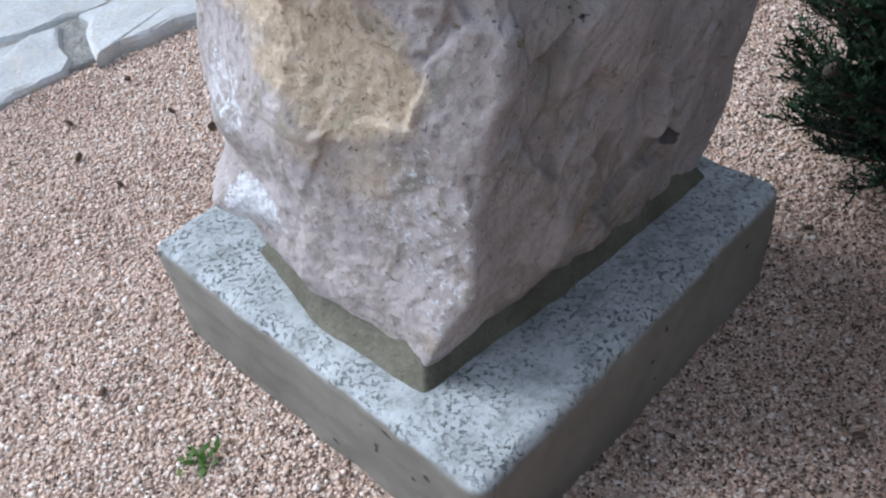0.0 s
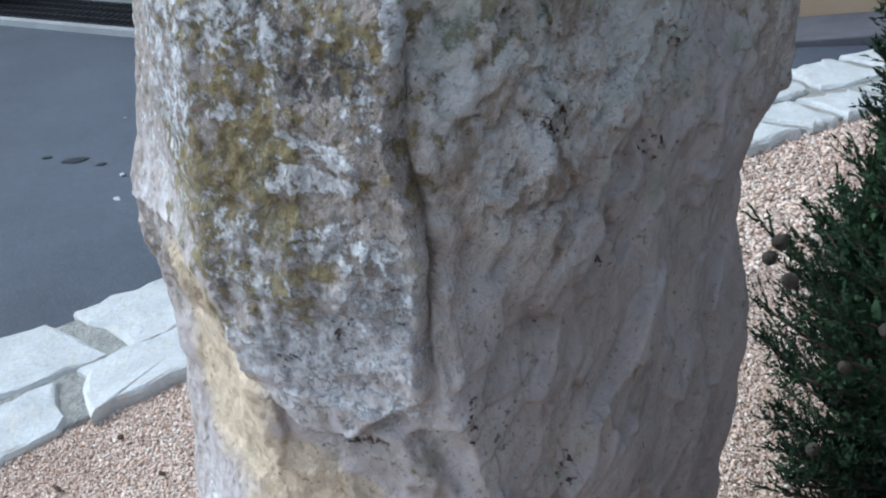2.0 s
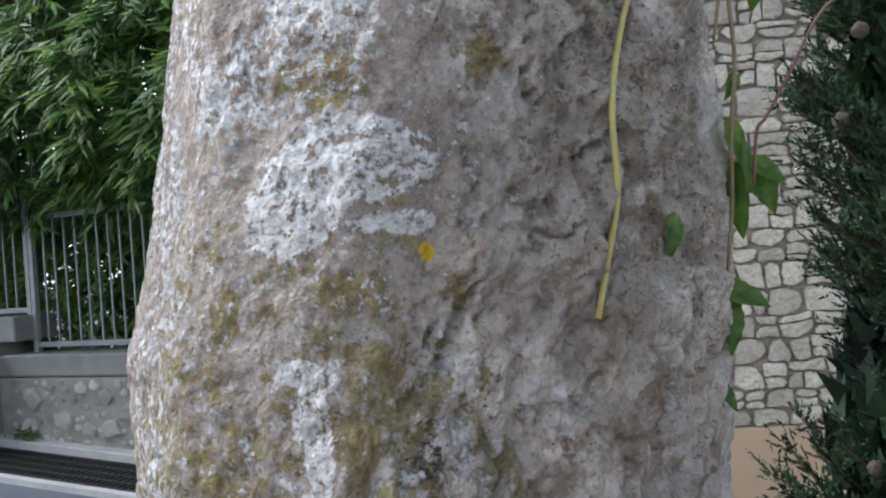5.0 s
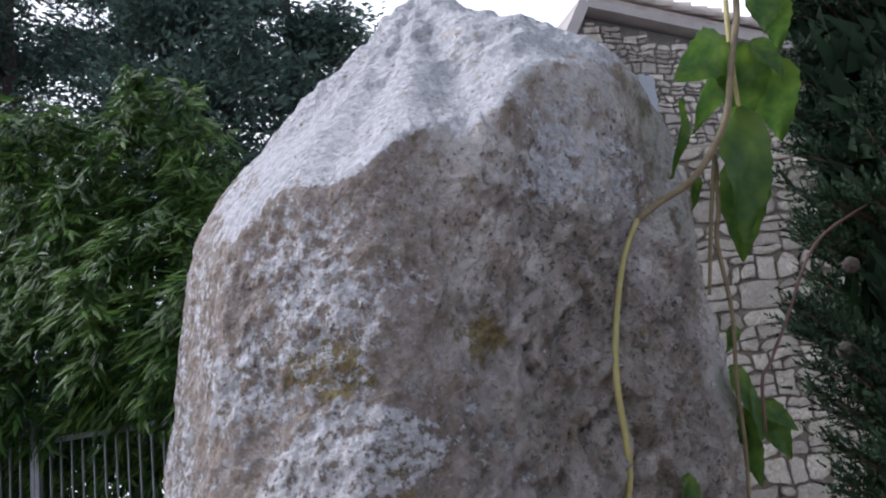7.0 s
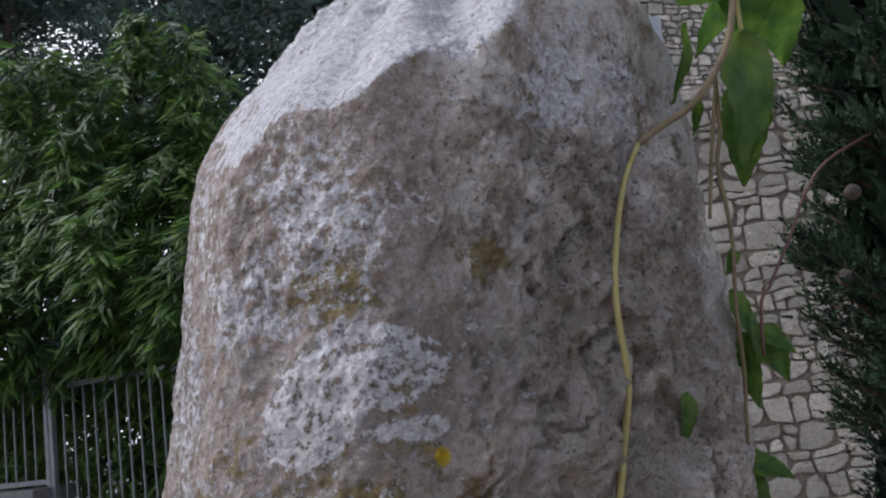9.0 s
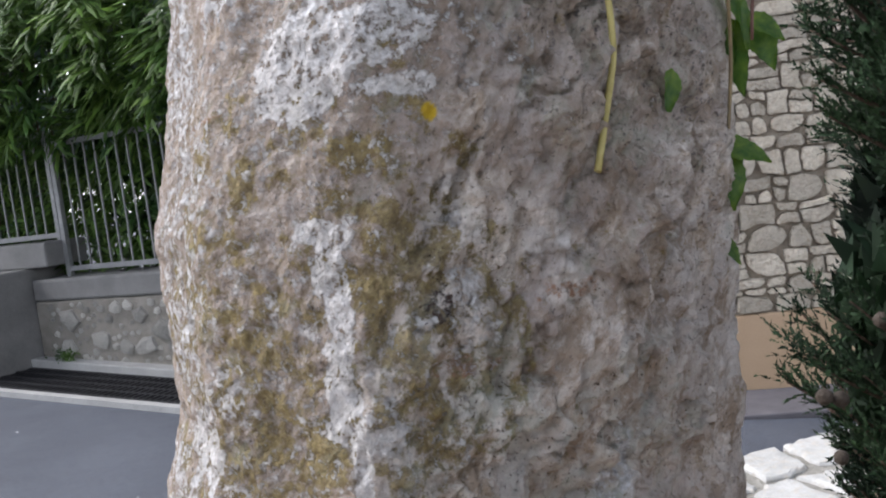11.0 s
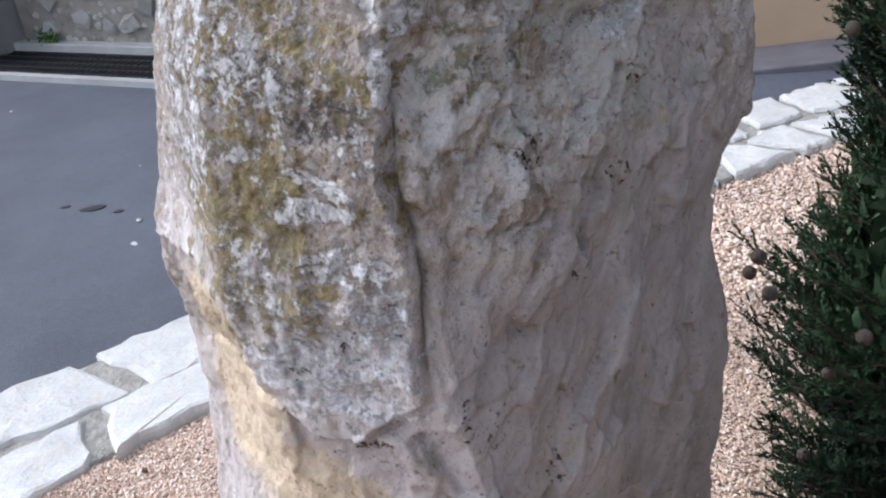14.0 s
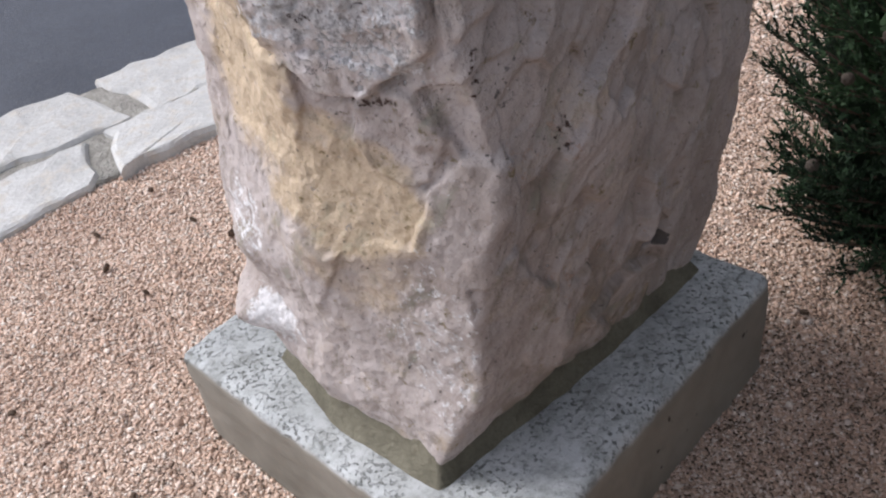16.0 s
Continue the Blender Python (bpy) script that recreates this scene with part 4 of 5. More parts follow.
    pit = patches(((0.115, 1.42, 0.02, 0.02, 0, 0.6), (0.165, 1.09, 0.03, 0.02, 30, 0.6), (0.25, 1.02, 0.02, 0.02, 0, 0.6), (0.2, 0.93, 0.025, 0.01, 20, 0.6), (0.3, 1.13, 0.03, 0.02, 0, 0.5), (0.27, 1.3, 0.03, 0.02, 0, 0.5),
                   (-0.1, 0.9, 0.03, 0.02, 0, 0.5), (-0.04, 0.93, 0.012, 0.04, 0, 0.6), (0.01, 0.96, 0.008, 0.04, 0, 0.6), (-0.06, 0.80, 0.04, 0.008, 0, 0.7), (0.06, 0.83, 0.01, 0.05, 0, 0.6), (0.15, 0.72, 0.012, 0.02, 0, 0.6),
                   (-0.1, 0.56, 0.02, 0.01, 0, 0.5), (0.01, 0.5, 0.02, 0.02, 0, 0.4), (0.24, 0.6, 0.03, 0.02, 0, 0.4), (0.33, 0.79, 0.03, 0.03, 0, 0.4)), 0.6)
    pale = np.clip(skin * 1.4 * np.clip((1.03 + 0.12 * wob - p[:, 2]) / 0.12, 0, 1), 0, 1)
    shade_coat = patches(((0.30, 1.66, 0.20, 0.30, 0, 1), (0.12, 1.60, 0.08, 0.14, 0, 0.6), (0.40, 1.35, 0.12, 0.25, 0, 0.35)), 0.7)
    yolk = patches(((0.128, 1.588, 0.007, 0.008, 0, 1),), 0.3, 0.3)
    for name, values in (("weathered", aged), ("ochre", ochre), ("olive", olive), ("crust", crust), ("green", green), ("dark", dark), ("rust", rust), ("film", film), ("yolk", yolk), ("pit", pit), ("west", wester), ("low_brown", low_brown), ("tone", tone), ("pale", pale), ("shade_coat", shade_coat)):
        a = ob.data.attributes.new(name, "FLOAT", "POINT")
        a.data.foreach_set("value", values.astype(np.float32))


def build_collar():
    """Mortar bed between plinth and stone."""
    ring = soft_ring(section(np.full(1, 0.22)), 480, 12)[0]
    v = []
    for out, z in ((1.075, 0.190), (1.045, 0.202), (1.012, 0.216), (0.985, 0.24), (0.95, 0.29), (0.7, 0.31)):
        for q in ring:
            x, y = 0.03 + (q[0] - 0.03) * out, q[1] * out
            v.append((x, y, z + 0.004 * noise.noise(Vector((x, y, z)) * 16) + 0.002 * noise.noise(Vector((x, y, z)) * 70)))
    n = len(ring)
    i = (np.arange(5)[:, None] * n + np.arange(n)[None])
    j = (np.arange(5)[:, None] * n + (np.arange(n)[None] + 1) % n)
    ob = raw("mortar_collar", v, np.stack([i, j, j + n, i + n], -1).reshape(-1, 4), M_MORTAR, smooth=True)
    tagged(ob, "olive-grey mortar collar bedding the stone on its plinth", "mortar collar", kind="structure")


build_plinth()
build_stone()
build_collar()


# ---- white sky far behind the trees ----
def build_backdrop():
    m = bpy.data.materials.new("white_sky")
    m.use_nodes = True
    nt = m.node_tree
    glow = nt.nodes.new("ShaderNodeEmission")
    c = mixed(nt, noisy(nt, 0.03, 3), (0.93, 0.96, 1.0), (1.0, 1.0, 1.0))
    nt.links.new(c, glow.inputs[0])
    glow.inputs[1].default_value = 1.35
    nt.links.new(glow.outputs[0], nt.nodes["Material Output"].inputs[0])
    xs = np.linspace(-0.9, 0.75, 25)
    v = [(160 * math.sin(a), 160 * math.cos(a), z) for a in xs for z in (-2, 120)]
    i = 2 * np.arange(24)
    tagged(raw("backdrop", v, np.stack([i, i + 2, i + 3, i + 1], -1), m), "pale white overcast sky beyond the trees", "sky", kind="structure")


build_backdrop()


# ---- leaves and twigs ----
def scatter(points, normals, ups, sizes, shape, tri):
    """Copies of one small shape (k, 3): x across, y along, z out; laid at points."""
    y = ups / (np.linalg.norm(ups, axis=1, keepdims=True) + 1e-9)
    z = normals - (normals * y).sum(1, keepdims=True) * y
    z /= np.linalg.norm(z, axis=1, keepdims=True) + 1e-9
    x = np.cross(y, z)
    v = points[:, None] + sizes[:, None, None] * (shape[None, :, :1] * x[:, None] + shape[None, :, 1:2] * y[:, None] + shape[None, :, 2:] * z[:, None])
    f = np.asarray(tri)[None] + len(shape) * np.arange(len(points))[:, None, None]
    return v.reshape(-1, 3), f.reshape(-1, f.shape[-1])


BLADE = np.array([(0, 0, 0), (0.10, 0.35, -0.03), (-0.10, 0.35, -0.03), (0, 0.4, 0.02), (0, 1, -0.12)])
LEAFLET = np.array([(0, 0, 0), (0.2, 0.45, 0.05), (0, 1, -0.1), (-0.2, 0.45, 0.05)])
LEAFLET_TRI = ((0, 1, 2), (0, 2, 3))
BLADE_TRI = ((0, 1, 3), (0, 3, 2), (1, 4, 3), (3, 4, 2))


# ---- unseen wall behind the camera, added to block sky light ----
def build_shade_wall():
    bm = boxed((1.28, -2.1, -0.15), (1.48, -0.3, 1.6), 0.01)
    box(bm, (-0.5, -2.1, -0.15), (1.27, -1.9, 1.6), 0.01)
    tagged(part("shade_wall", bm, M_COPING), "plain grey cement wall, unseen, added to shade the bed", "wall", kind="structure")


build_shade_wall()


# ---- far side of the lane, west ----
def build_west_wall():
    ang = math.atan2(-0.482, 0.876)
    rot = Matrix.Rotation(ang, 4, "Z")
    base = Matrix.Translation((-2.80, 6.2, 0)) @ rot
    wall = part("wall_west", boxed((-0.25, 0.02, -0.2), (3.3, 0.4, 0.86), 0.01), M_RUBBLE_BED)
    wall.matrix_world = base
    tagged(wall, "low rubble wall of grey mortar and pale fieldstones", "wall", kind="structure")
    part("coping", boxed((-0.25, 0.012, 0.865), (3.35, 0.45, 1.04), 0.02), M_COPING, wall)
    rs = random.Random(9)
    proto = []
    for k in range(14):
        bm = bmesh.new()
        m = rs.randint(5, 8)
        out = [(math.cos(math.tau * i / m + rs.uniform(-0.3, 0.3)) * rs.uniform(0.75, 1.05), math.sin(math.tau * i / m + rs.uniform(-0.3, 0.3)) * rs.uniform(0.6, 0.85)) for i in range(m)]
        a = [bm.verts.new((x, 0.0, z)) for x, z in out]
        b = [bm.verts.new((x * 0.9, -0.35, z * 0.9)) for x, z in out]
        c = [bm.verts.new((x * 0.55, -0.5 + rs.uniform(-0.1, 0.1), z * 0.55)) for x, z in out]
        for r, s in ((a, b), (b, c)):
            for i in range(m):
                bm.faces.new((r[i], r[(i + 1) % m], s[(i + 1) % m], s[i]))
        bm.faces.new(c)
        bm.normal_update()
        me = bpy.data.meshes.new("stone")
        bm.to_mesh(me)
        bm.free()
        me.materials.append(M_RUBBLE)
        proto.append(me)
    placed = []
    for _ in range(2500):
        x, z, r = rs.uniform(-0.1, 2.6), rs.uniform(0.26, 0.84), rs.choice((0.03, 0.045, 0.06, 0.075, 0.09, 0.11, 0.13))
        if all((x - a) ** 2 + ((z - b) * 1.2) ** 2 > (r + c) ** 2 * 0.72 for a, b, c in placed) and z + r * 0.8 < 0.85:
            placed.append((x, z, r))
    for x, z, r in placed:
        ob = new("stone", rs.choice(proto))
        ob.parent = wall
        ob.matrix_basis = Matrix.LocRotScale((x, 0.022, z), Euler((0, rs.uniform(-0.3, 0.3), 0)), (r, r * 0.5, r))
    gutter = part("gutter_edge", boxed((-3, -0.10, -0.1), (3.3, 0.03, 0.40), 0.01), M_PALE_CEMENT, wall)
    gutter.matrix_basis = Matrix.Rotation(radians(3.7), 4, "Y")
    part("end_pier", boxed((-1.6, -0.55, -0.2), (-0.26, 0.4, 1.14), 0.02), M_COPING, wall)
    part("raised_coping", boxed((-3.5, 0.0, 1.14), (-0.02, 0.42, 1.34), 0.015), M_COPING, wall)
    return base


def build_grate(base):
    grate = new("drain_grate")
    grate.matrix_world = base @ pose(0, -0.37, 0.335, 0, 3.7, 0)
    tagged(grate, "dark cast-iron slotted drain channel along the lane edge", "drain grate")
    part("channel", boxed((-2.5, -0.26, -0.2), (3.2, 0.26, -0.012)), M_GRATE, grate)
    bar = None
    for k in range(60):
        x = -1.0 + k * 0.055
        bm = boxed((-0.012, -0.24, -0.012), (0.012, 0.24, 0.004))
        ob = part("slot_bar", bm, M_GRATE, grate) if bar is None else new("slot_bar", bar.data)
        bar = bar or ob
        ob.parent = grate
        ob.matrix_basis = Matrix.Translation((x, 0, 0))
    for y in (-0.25, -0.125, 0.0, 0.125, 0.25):
        part("long_bar", boxed((-2.5, y - 0.014, -0.014), (3.2, y + 0.014, 0.006)), M_GRATE, grate)
    part("concrete_lip", boxed((-2.5, -0.34, -0.2), (3.2, -0.27, 0.004)), M_PALE_CEMENT, grate)


def build_fence(base):
    def panel(s0, s1, z0, z1, name):
        ob = new(name)
        ob.matrix_world = base @ Matrix.Translation((0, 0.2, 0))
        tagged(ob, "grey painted steel railing with thin upright bars on a wall", "fence", "railings on the wall")
        part("post", boxed((s0 - 0.022, -0.022, z0 - 0.06), (s0 + 0.022, 0.022, z1 + 0.02), 0.003), M_FENCE, ob)
        part("post", boxed((s1 - 0.022, -0.022, z0 - 0.06), (s1 + 0.022, 0.022, z1 + 0.02), 0.003), M_FENCE, ob)
        part("rail", boxed((s0, -0.018, z0 - 0.02), (s1, 0.018, z0 + 0.02), 0.002), M_FENCE, ob)
        part("rail", boxed((s0, -0.018, z1 - 0.02), (s1, 0.018, z1 + 0.02), 0.002), M_FENCE, ob)
        first = None
        k = s0 + 0.13
        while k < s1 - 0.05:
            b = part("bar", boxed((-0.006, -0.006, z0), (0.006, 0.006, z1)), M_FENCE, ob) if first is None else new("bar", first.data)
            first = first or b
            b.parent = ob
            b.matrix_basis = Matrix.Translation((k, 0, 0))
            k += 0.115
    panel(0.0, 2.6, 1.10, 2.11, "fence")
    panel(-1.6, -0.05, 1.38, 2.2, "fence")


def build_hedge(base):
    rs = np.random.RandomState(21)
    thing = new("bamboo_hedge")
    thing.matrix_world = base
    tagged(thing, "dense green bamboo-like hedge hanging over the railing", "hedge")
    canes = bmesh.new()
    for k in range(40):
        x, y = rs.uniform(-2.5, 2.2), rs.uniform(0.6, 1.6)
        tube(canes, spline([(x, y, 0.5), (x + rs.uniform(-0.2, 0.2), y - 0.1, 2.2), (x + rs.uniform(-0.4, 0.4), y - rs.uniform(0.1, 0.6), 3.4)], 8), np.linspace(0.012, 0.004, 8), 5)
    part("canes", canes, M_BARK, thing)
    pts, nrm, up, size = [], [], [], []
    # Clumps of drooping leaves.
    for k in range(4300):
        x = rs.uniform(-2.6, 2.35)
        top = 4.55 + 0.3 * math.sin(x * 1.9) + 0.25 * math.sin(x * 4.7 + 1) - 1.1 * max(0, x - 1.2) ** 2
        z = 0.9 + (top - 0.9) * rs.uniform(0, 1) ** 0.8
        swell = 0.16 * math.sin(x * 3.1 + z * 2.3) + 0.12 * math.sin(x * 6.7 - z * 3.9 + 2)
        belly = 0.45 if z < 2.15 else 0.05 - 0.35 * math.sin(min(1, (z - 2.15) / 1.6) * math.pi) + swell
        y = belly + abs(rs.normal(0, 0.38))
        m = rs.randint(8, 15)
        c = np.array((x, y, z))
        lead = np.array((rs.uniform(-0.7, 0.7), -rs.uniform(0.2, 0.9), rs.uniform(-0.6, 0.45)))
        t = rs.uniform(0, 1, (m, 1))
        pts.append(c + lead * 0.22 * t - np.array((0, 0, 0.10)) * t**2 + rs.normal(0, 0.02, (m, 3)))
        nrm.append(np.array((0, -0.5, 0.9)) + rs.normal(0, 0.35, (m, 3)))
        side = rs.choice((-1, 1), (m, 1)) * np.array((lead[1], -lead[0], 0.0)) * 0.8
        up.append(lead + side + np.array((0, 0, -0.45)) + rs.normal(0, 0.2, (m, 3)))
        size.append(rs.uniform(0.11, 0.21, m))
    v, f = scatter(np.vstack(pts), np.vstack(nrm), np.vstack(up), np.concatenate(size), BLADE, BLADE_TRI)
    tagged(raw("foliage", v, f, M_HEDGE, thing), kind="stuff")


def build_far_trees():
    rs = np.random.RandomState(33)
    for x, y, h, r in ((-7.5, 10.5, 11.0, 2.3), (-5.0, 11.5, 12.0, 2.3), (-2.6, 10.8, 11.5, 2.2), (-0.9, 11.6, 10.2, 1.5), (-10, 11, 12, 2.4), (-6.2, 12.5, 12.5, 2.3), (-3.6, 12.8, 12.5, 2.3)):
        tree = new("conifer_tree")
        tree.location = (x, y, 0.3)
        tagged(tree, "tall dark blue-green conifer behind the hedge", "tree", "dark trees behind the hedge")
        bm = bmesh.new()
        tube(bm, [(0, 0, 0), (0.1, 0, h * 0.4), (0, 0.1, h * 0.95)], (0.22, 0.15, 0.03), 8)
        limbs = []
        for k in range(84):
            z = h * (0.1 + 0.88 * rs.rand())
            a = rs.uniform(0, math.tau)
            L = r * (1.15 - 0.6 * (z / h)) * rs.uniform(0.6, 1.1)
            e = np.array((math.cos(a) * L, math.sin(a) * L, z + L * rs.uniform(-0.1, 0.45)))
            tube(bm, [(0, 0, z), tuple(e * (0.5, 0.5, 0) + (0, 0, z + 0.1 * L)), tuple(e)], (0.04, 0.025, 0.008), 4)
            limbs.append((np.array((0, 0, z)), e))
        part("trunk", bm, M_TRUNK, tree)
        pts, nrm, up, size = [], [], [], []
        for a, b in limbs:
            m = 380
            t = rs.uniform(0.15, 1.05, (m, 1))
            q = a + (b - a) * t + rs.normal(0, 0.20, (m, 3)) * (1, 1, 0.8)
            pts.append(q)
            nrm.append(rs.normal(0, 1, (m, 3)))
            up.append((b - a) / np.linalg.norm(b - a) + rs.normal(0, 0.6, (m, 3)))
            size.append(rs.uniform(0.08, 0.17, m))
        v, f = scatter(np.vstack(pts), np.vstack(nrm), np.vstack(up), np.concatenate(size), LEAFLET, LEAFLET_TRI)
        tagged(raw("crown", v, f, M_DARK_LEAF, tree), kind="stuff")


def stone_face(rs, u0, u1, z0, z1, size, wide=1.35):
    """Rubble laid in rough, wandering courses: polygons (u, z)."""
    def bent(u, z):
        q = Vector((u * 7, z * 7, 3))
        return (u + 0.030 * noise.noise(q), z + 0.034 * noise.noise(q + Vector((19, 7, 5))))

    out = []
    z = z0
    while z < z1 - 0.03:
        h = min(size * rs.uniform(0.6, 1.3), z1 - z)
        u = u0 + rs.uniform(-size, 0)
        while u < u1:
            w = size * wide * rs.uniform(0.45, 1.45)
            cells = [(u, z, u + w, z + h)]
            if h > size * 0.8 and rs.random() < 0.45:
                k = z + h * rs.uniform(0.35, 0.65)
                cells = [(u, z, u + w, k), (u, k, u + w, z + h)]
                if w > size * wide * 0.9 and rs.random() < 0.5:
                    m = u + w * rs.uniform(0.35, 0.65)
                    cells = [(u, z, m, k), (m, z, u + w, k), (u, k, u + w, z + h)]
            for a, c, b, d in cells:
                ring = [bent(a, c), bent((a + b) / 2, c), bent(b, c), bent(b, (c + d) / 2), bent(b, d), bent((a + b) / 2, d), bent(a, d), bent(a, (c + d) / 2)]
                for i in (0, 2, 4, 6):
                    if rs.random() < 0.4:
                        x, y = ring[i]
                        cx, cy = (a + b) / 2, (c + d) / 2
                        ring[i] = (x + (cx - x) * 0.28, y + (cy - y) * 0.28)
                out.append(ring)
            u += w
        z += h
    return out


def stone_piece(rs, poly, gap=0.004, proud=0.0, depth=0.03):
    """One rough facing stone with a worn, slightly domed face."""
    n = len(poly)
    cx, cz = sum(q[0] for q in poly) / n, sum(q[1] for q in poly) / n
    ring = []
    for i in range(n):
        (ax, az), (bx, bz) = poly[i], poly[(i + 1) % n]
        if math.hypot(bx - ax, bz - az) < 0.012:
            continue
        for t in (0.14, 0.5, 0.86):
            x, z = ax + (bx - ax) * t, az + (bz - az) * t
            far = math.hypot(x - cx, z - cz)
            k = max(0.3, 1 - (gap + rs.uniform(0, 0.006)) / max(far, 0.02))
            ring.append((cx + (x - cx) * k, cz + (z - cz) * k))
    bm = bmesh.new()
    if len(ring) < 3:
        return bm
    tip_u, tip_z, out_by = rs.uniform(-0.1, 0.1), rs.uniform(-0.1, 0.1), rs.uniform(-0.008, 0.008)
    rows = []
    for k, y in ((1.0, 0.045), (0.985, 0.004), (0.95, -0.003), (0.6, -0.005)):
        rows.append([bm.verts.new((cx + (x - cx) * k, y * depth / 0.03 - proud - out_by + tip_u * (x - cx) * k + tip_z * (z - cz) * k, cz + (z - cz) * k)) for x, z in ring])
    m = len(ring)
    for r, q in zip(rows, rows[1:]):
        for i in range(m):
            bm.faces.new((r[i], r[(i + 1) % m], q[(i + 1) % m], q[i]))
    bm.faces.new(rows[-1])
    return bm


def build_east_wall():
    """Wall with ochre foot beyond the lane, faced with cream stones."""
    d = Vector((0.985, -0.17, 0)).normalized()
    base = Matrix.Translation((1.9, 4.12, 0)) @ Matrix.Rotation(math.atan2(d.y, d.x), 4, "Z")
    wall = part("wall_east", boxed((-0.9, 0.03, 0.42), (4.5, 0.45, 3.3), 0.01), M_WALL_BED)
    wall.matrix_world = base
    tagged(wall, "cream fieldstone wall above an ochre rendered foot", "wall", kind="structure")
    part("ochre_foot", boxed((-0.95, 0.0, -0.4), (4.5, 0.43, 0.46), 0.012), M_OCHRE, wall, "smooth ochre render")
    part("footpath", boxed((-1.2, -0.5, -0.4), (4.6, -0.002, 0.012), 0.01), M_PATH, wall)
    rs = random.Random(4)
    for poly in stone_face(rs, -0.3, 1.5, 0.47, 3.3, 0.125, 1.35):
        part("stone", stone_piece(rs, poly), M_WALL_STONE, wall)


def build_house():
    house = new("house")
    house.matrix_world = Matrix.Translation((2.18, 6.5, 0)) @ Matrix.Rotation(radians(12), 4, "Z")
    tagged(house, "old fieldstone house gable with clay tile roof", "house")
    bm = bmesh.new()
    pts = [(-1.4, 0.0), (4.5, 0.0), (4.5, 4.5), (0.0, 5.38), (-0.75, 4.0), (-1.4, 3.0)]
    f = [bm.verts.new((x, 0.0, z)) for x, z in pts]
    b = [bm.verts.new((x, 5.0, z)) for x, z in pts]
    bm.faces.new(f)
    bm.faces.new(b[::-1])
    for i in range(len(pts)):
        bm.faces.new((f[i], b[i], b[(i + 1) % 6], f[(i + 1) % 6]))
    bmesh.ops.recalc_face_normals(bm, faces=bm.faces)
    wall = part("wall", bm, M_RUBBLE_BED, house)
    rs = random.Random(8)
    for poly in stone_face(rs, -0.4, 2.4, 3.7, 5.36, 0.085, 1.6):
        if max(z - min(5.36 - 0.2 * u, 5.32 + 1.75 * u) for u, z in poly) < 0:
            part("stone", stone_piece(rs, poly, 0.007, 0.02), M_HOUSE_STONE, wall)

    def slope(x0, z0, x1, z1, name, thick, out, mat, lift=0.0):
        a, c = Vector((x0, 0, z0 + lift)), Vector((x1, 0, z1 + lift))
        nrm = Vector((-(c - a).z, 0, (c - a).x)).normalized()
        if nrm.z < 0:
            nrm = -nrm
        bm = bmesh.new()
        vs = [bm.verts.new(p + nrm * k + Vector((0, y, 0))) for y in (-out, 5.2) for p in (a, c) for k in (0, thick)]
        for q in ((0, 1, 3, 2), (4, 6, 7, 5), (0, 4, 5, 1), (2, 3, 7, 6), (0, 2, 6, 4), (1, 5, 7, 3)):
            bm.faces.new([vs[i] for i in q])
        bmesh.ops.recalc_face_normals(bm, faces=bm.faces)
        return part(name, bm, mat, house)
    slope(0, 5.40, 4.8, 4.44, "roof", 0.10, 0.16, M_RENDER)
    slope(0, 5.40, -1.5, 2.85, "roof", 0.10, 0.22, M_RENDER)
    # Barrel tiles stepping down the verge.
    dirv = Vector((4.8, 0, -0.96)).normalized()
    tile = bmesh.new()
    for k in range(9):
        a = math.pi * k / 8
        for x in (0, 0.42):
            r = 0.095 if x else 0.08
            for th in (1.0, 0.86):
                tile.verts.new((x, math.cos(a) * r * th, math.sin(a) * r * th))
    tile.verts.ensure_lookup_table()
    for k in range(8):
        i = 4 * k
        for a, b in ((0, 2), (3, 1), (1, 0), (2, 3)):
            tile.faces.new([tile.verts[j] for j in (i + a, i + b, i + 4 + b, i + 4 + a)])
    bmesh.ops.recalc_face_normals(tile, faces=tile.faces)
    me = bpy.data.meshes.new("roof_tile")
    tile.to_mesh(me)
    me.materials.append(M_ROOF)
    rise = Vector((0, 0.94, 0.34))
    fall = (dirv * 0.9 - rise * 0.45).normalized()
    out = dirv.cross(rise).normalized()
    m3 = Matrix((fall, out.cross(fall), out)).transposed()
    bm = bmesh.new()
    a = Vector((0.0, -0.16, 5.48))
    b = a + dirv * 3.6
    top = [a, b, b + rise * 2.0, a + rise * 0.15]
    lo, hi = [bm.verts.new(q) for q in top], [bm.verts.new(q + out * 0.04) for q in top]
    bm.faces.new(lo[::-1])
    bm.faces.new(hi)
    for i in range(4):
        bm.faces.new((lo[i], lo[(i + 1) % 4], hi[(i + 1) % 4], hi[i]))
    part("roof_deck", bm, M_ROOF, house)
    for row in range(6):
        for k in range(22):
            along = k * 0.17 - row * 0.12 + rs.uniform(-0.015, 0.015)
            if along < 0.02 or row * 0.28 > 0.12 + 0.52 * along:
                continue
            ob = new("roof_tile", me)
            ob.parent = house
            p = a + dirv * along + rise * (0.22 + row * 0.28) + out * (0.05 + rs.uniform(0, 0.015))
            ob.matrix_basis = Matrix.Translation(p) @ m3.to_4x4() @ Matrix.Rotation(radians(-4), 4, "Y")
    part("window_frame", boxed((0.2, -0.045, 4.25), (0.42, 0.02, 4.72), 0.01), M_REDWOOD, house)
    part("shutter", boxed((0.42, -0.09, 4.22), (0.58, -0.05, 4.76), 0.01), M_SHUTTER, house)


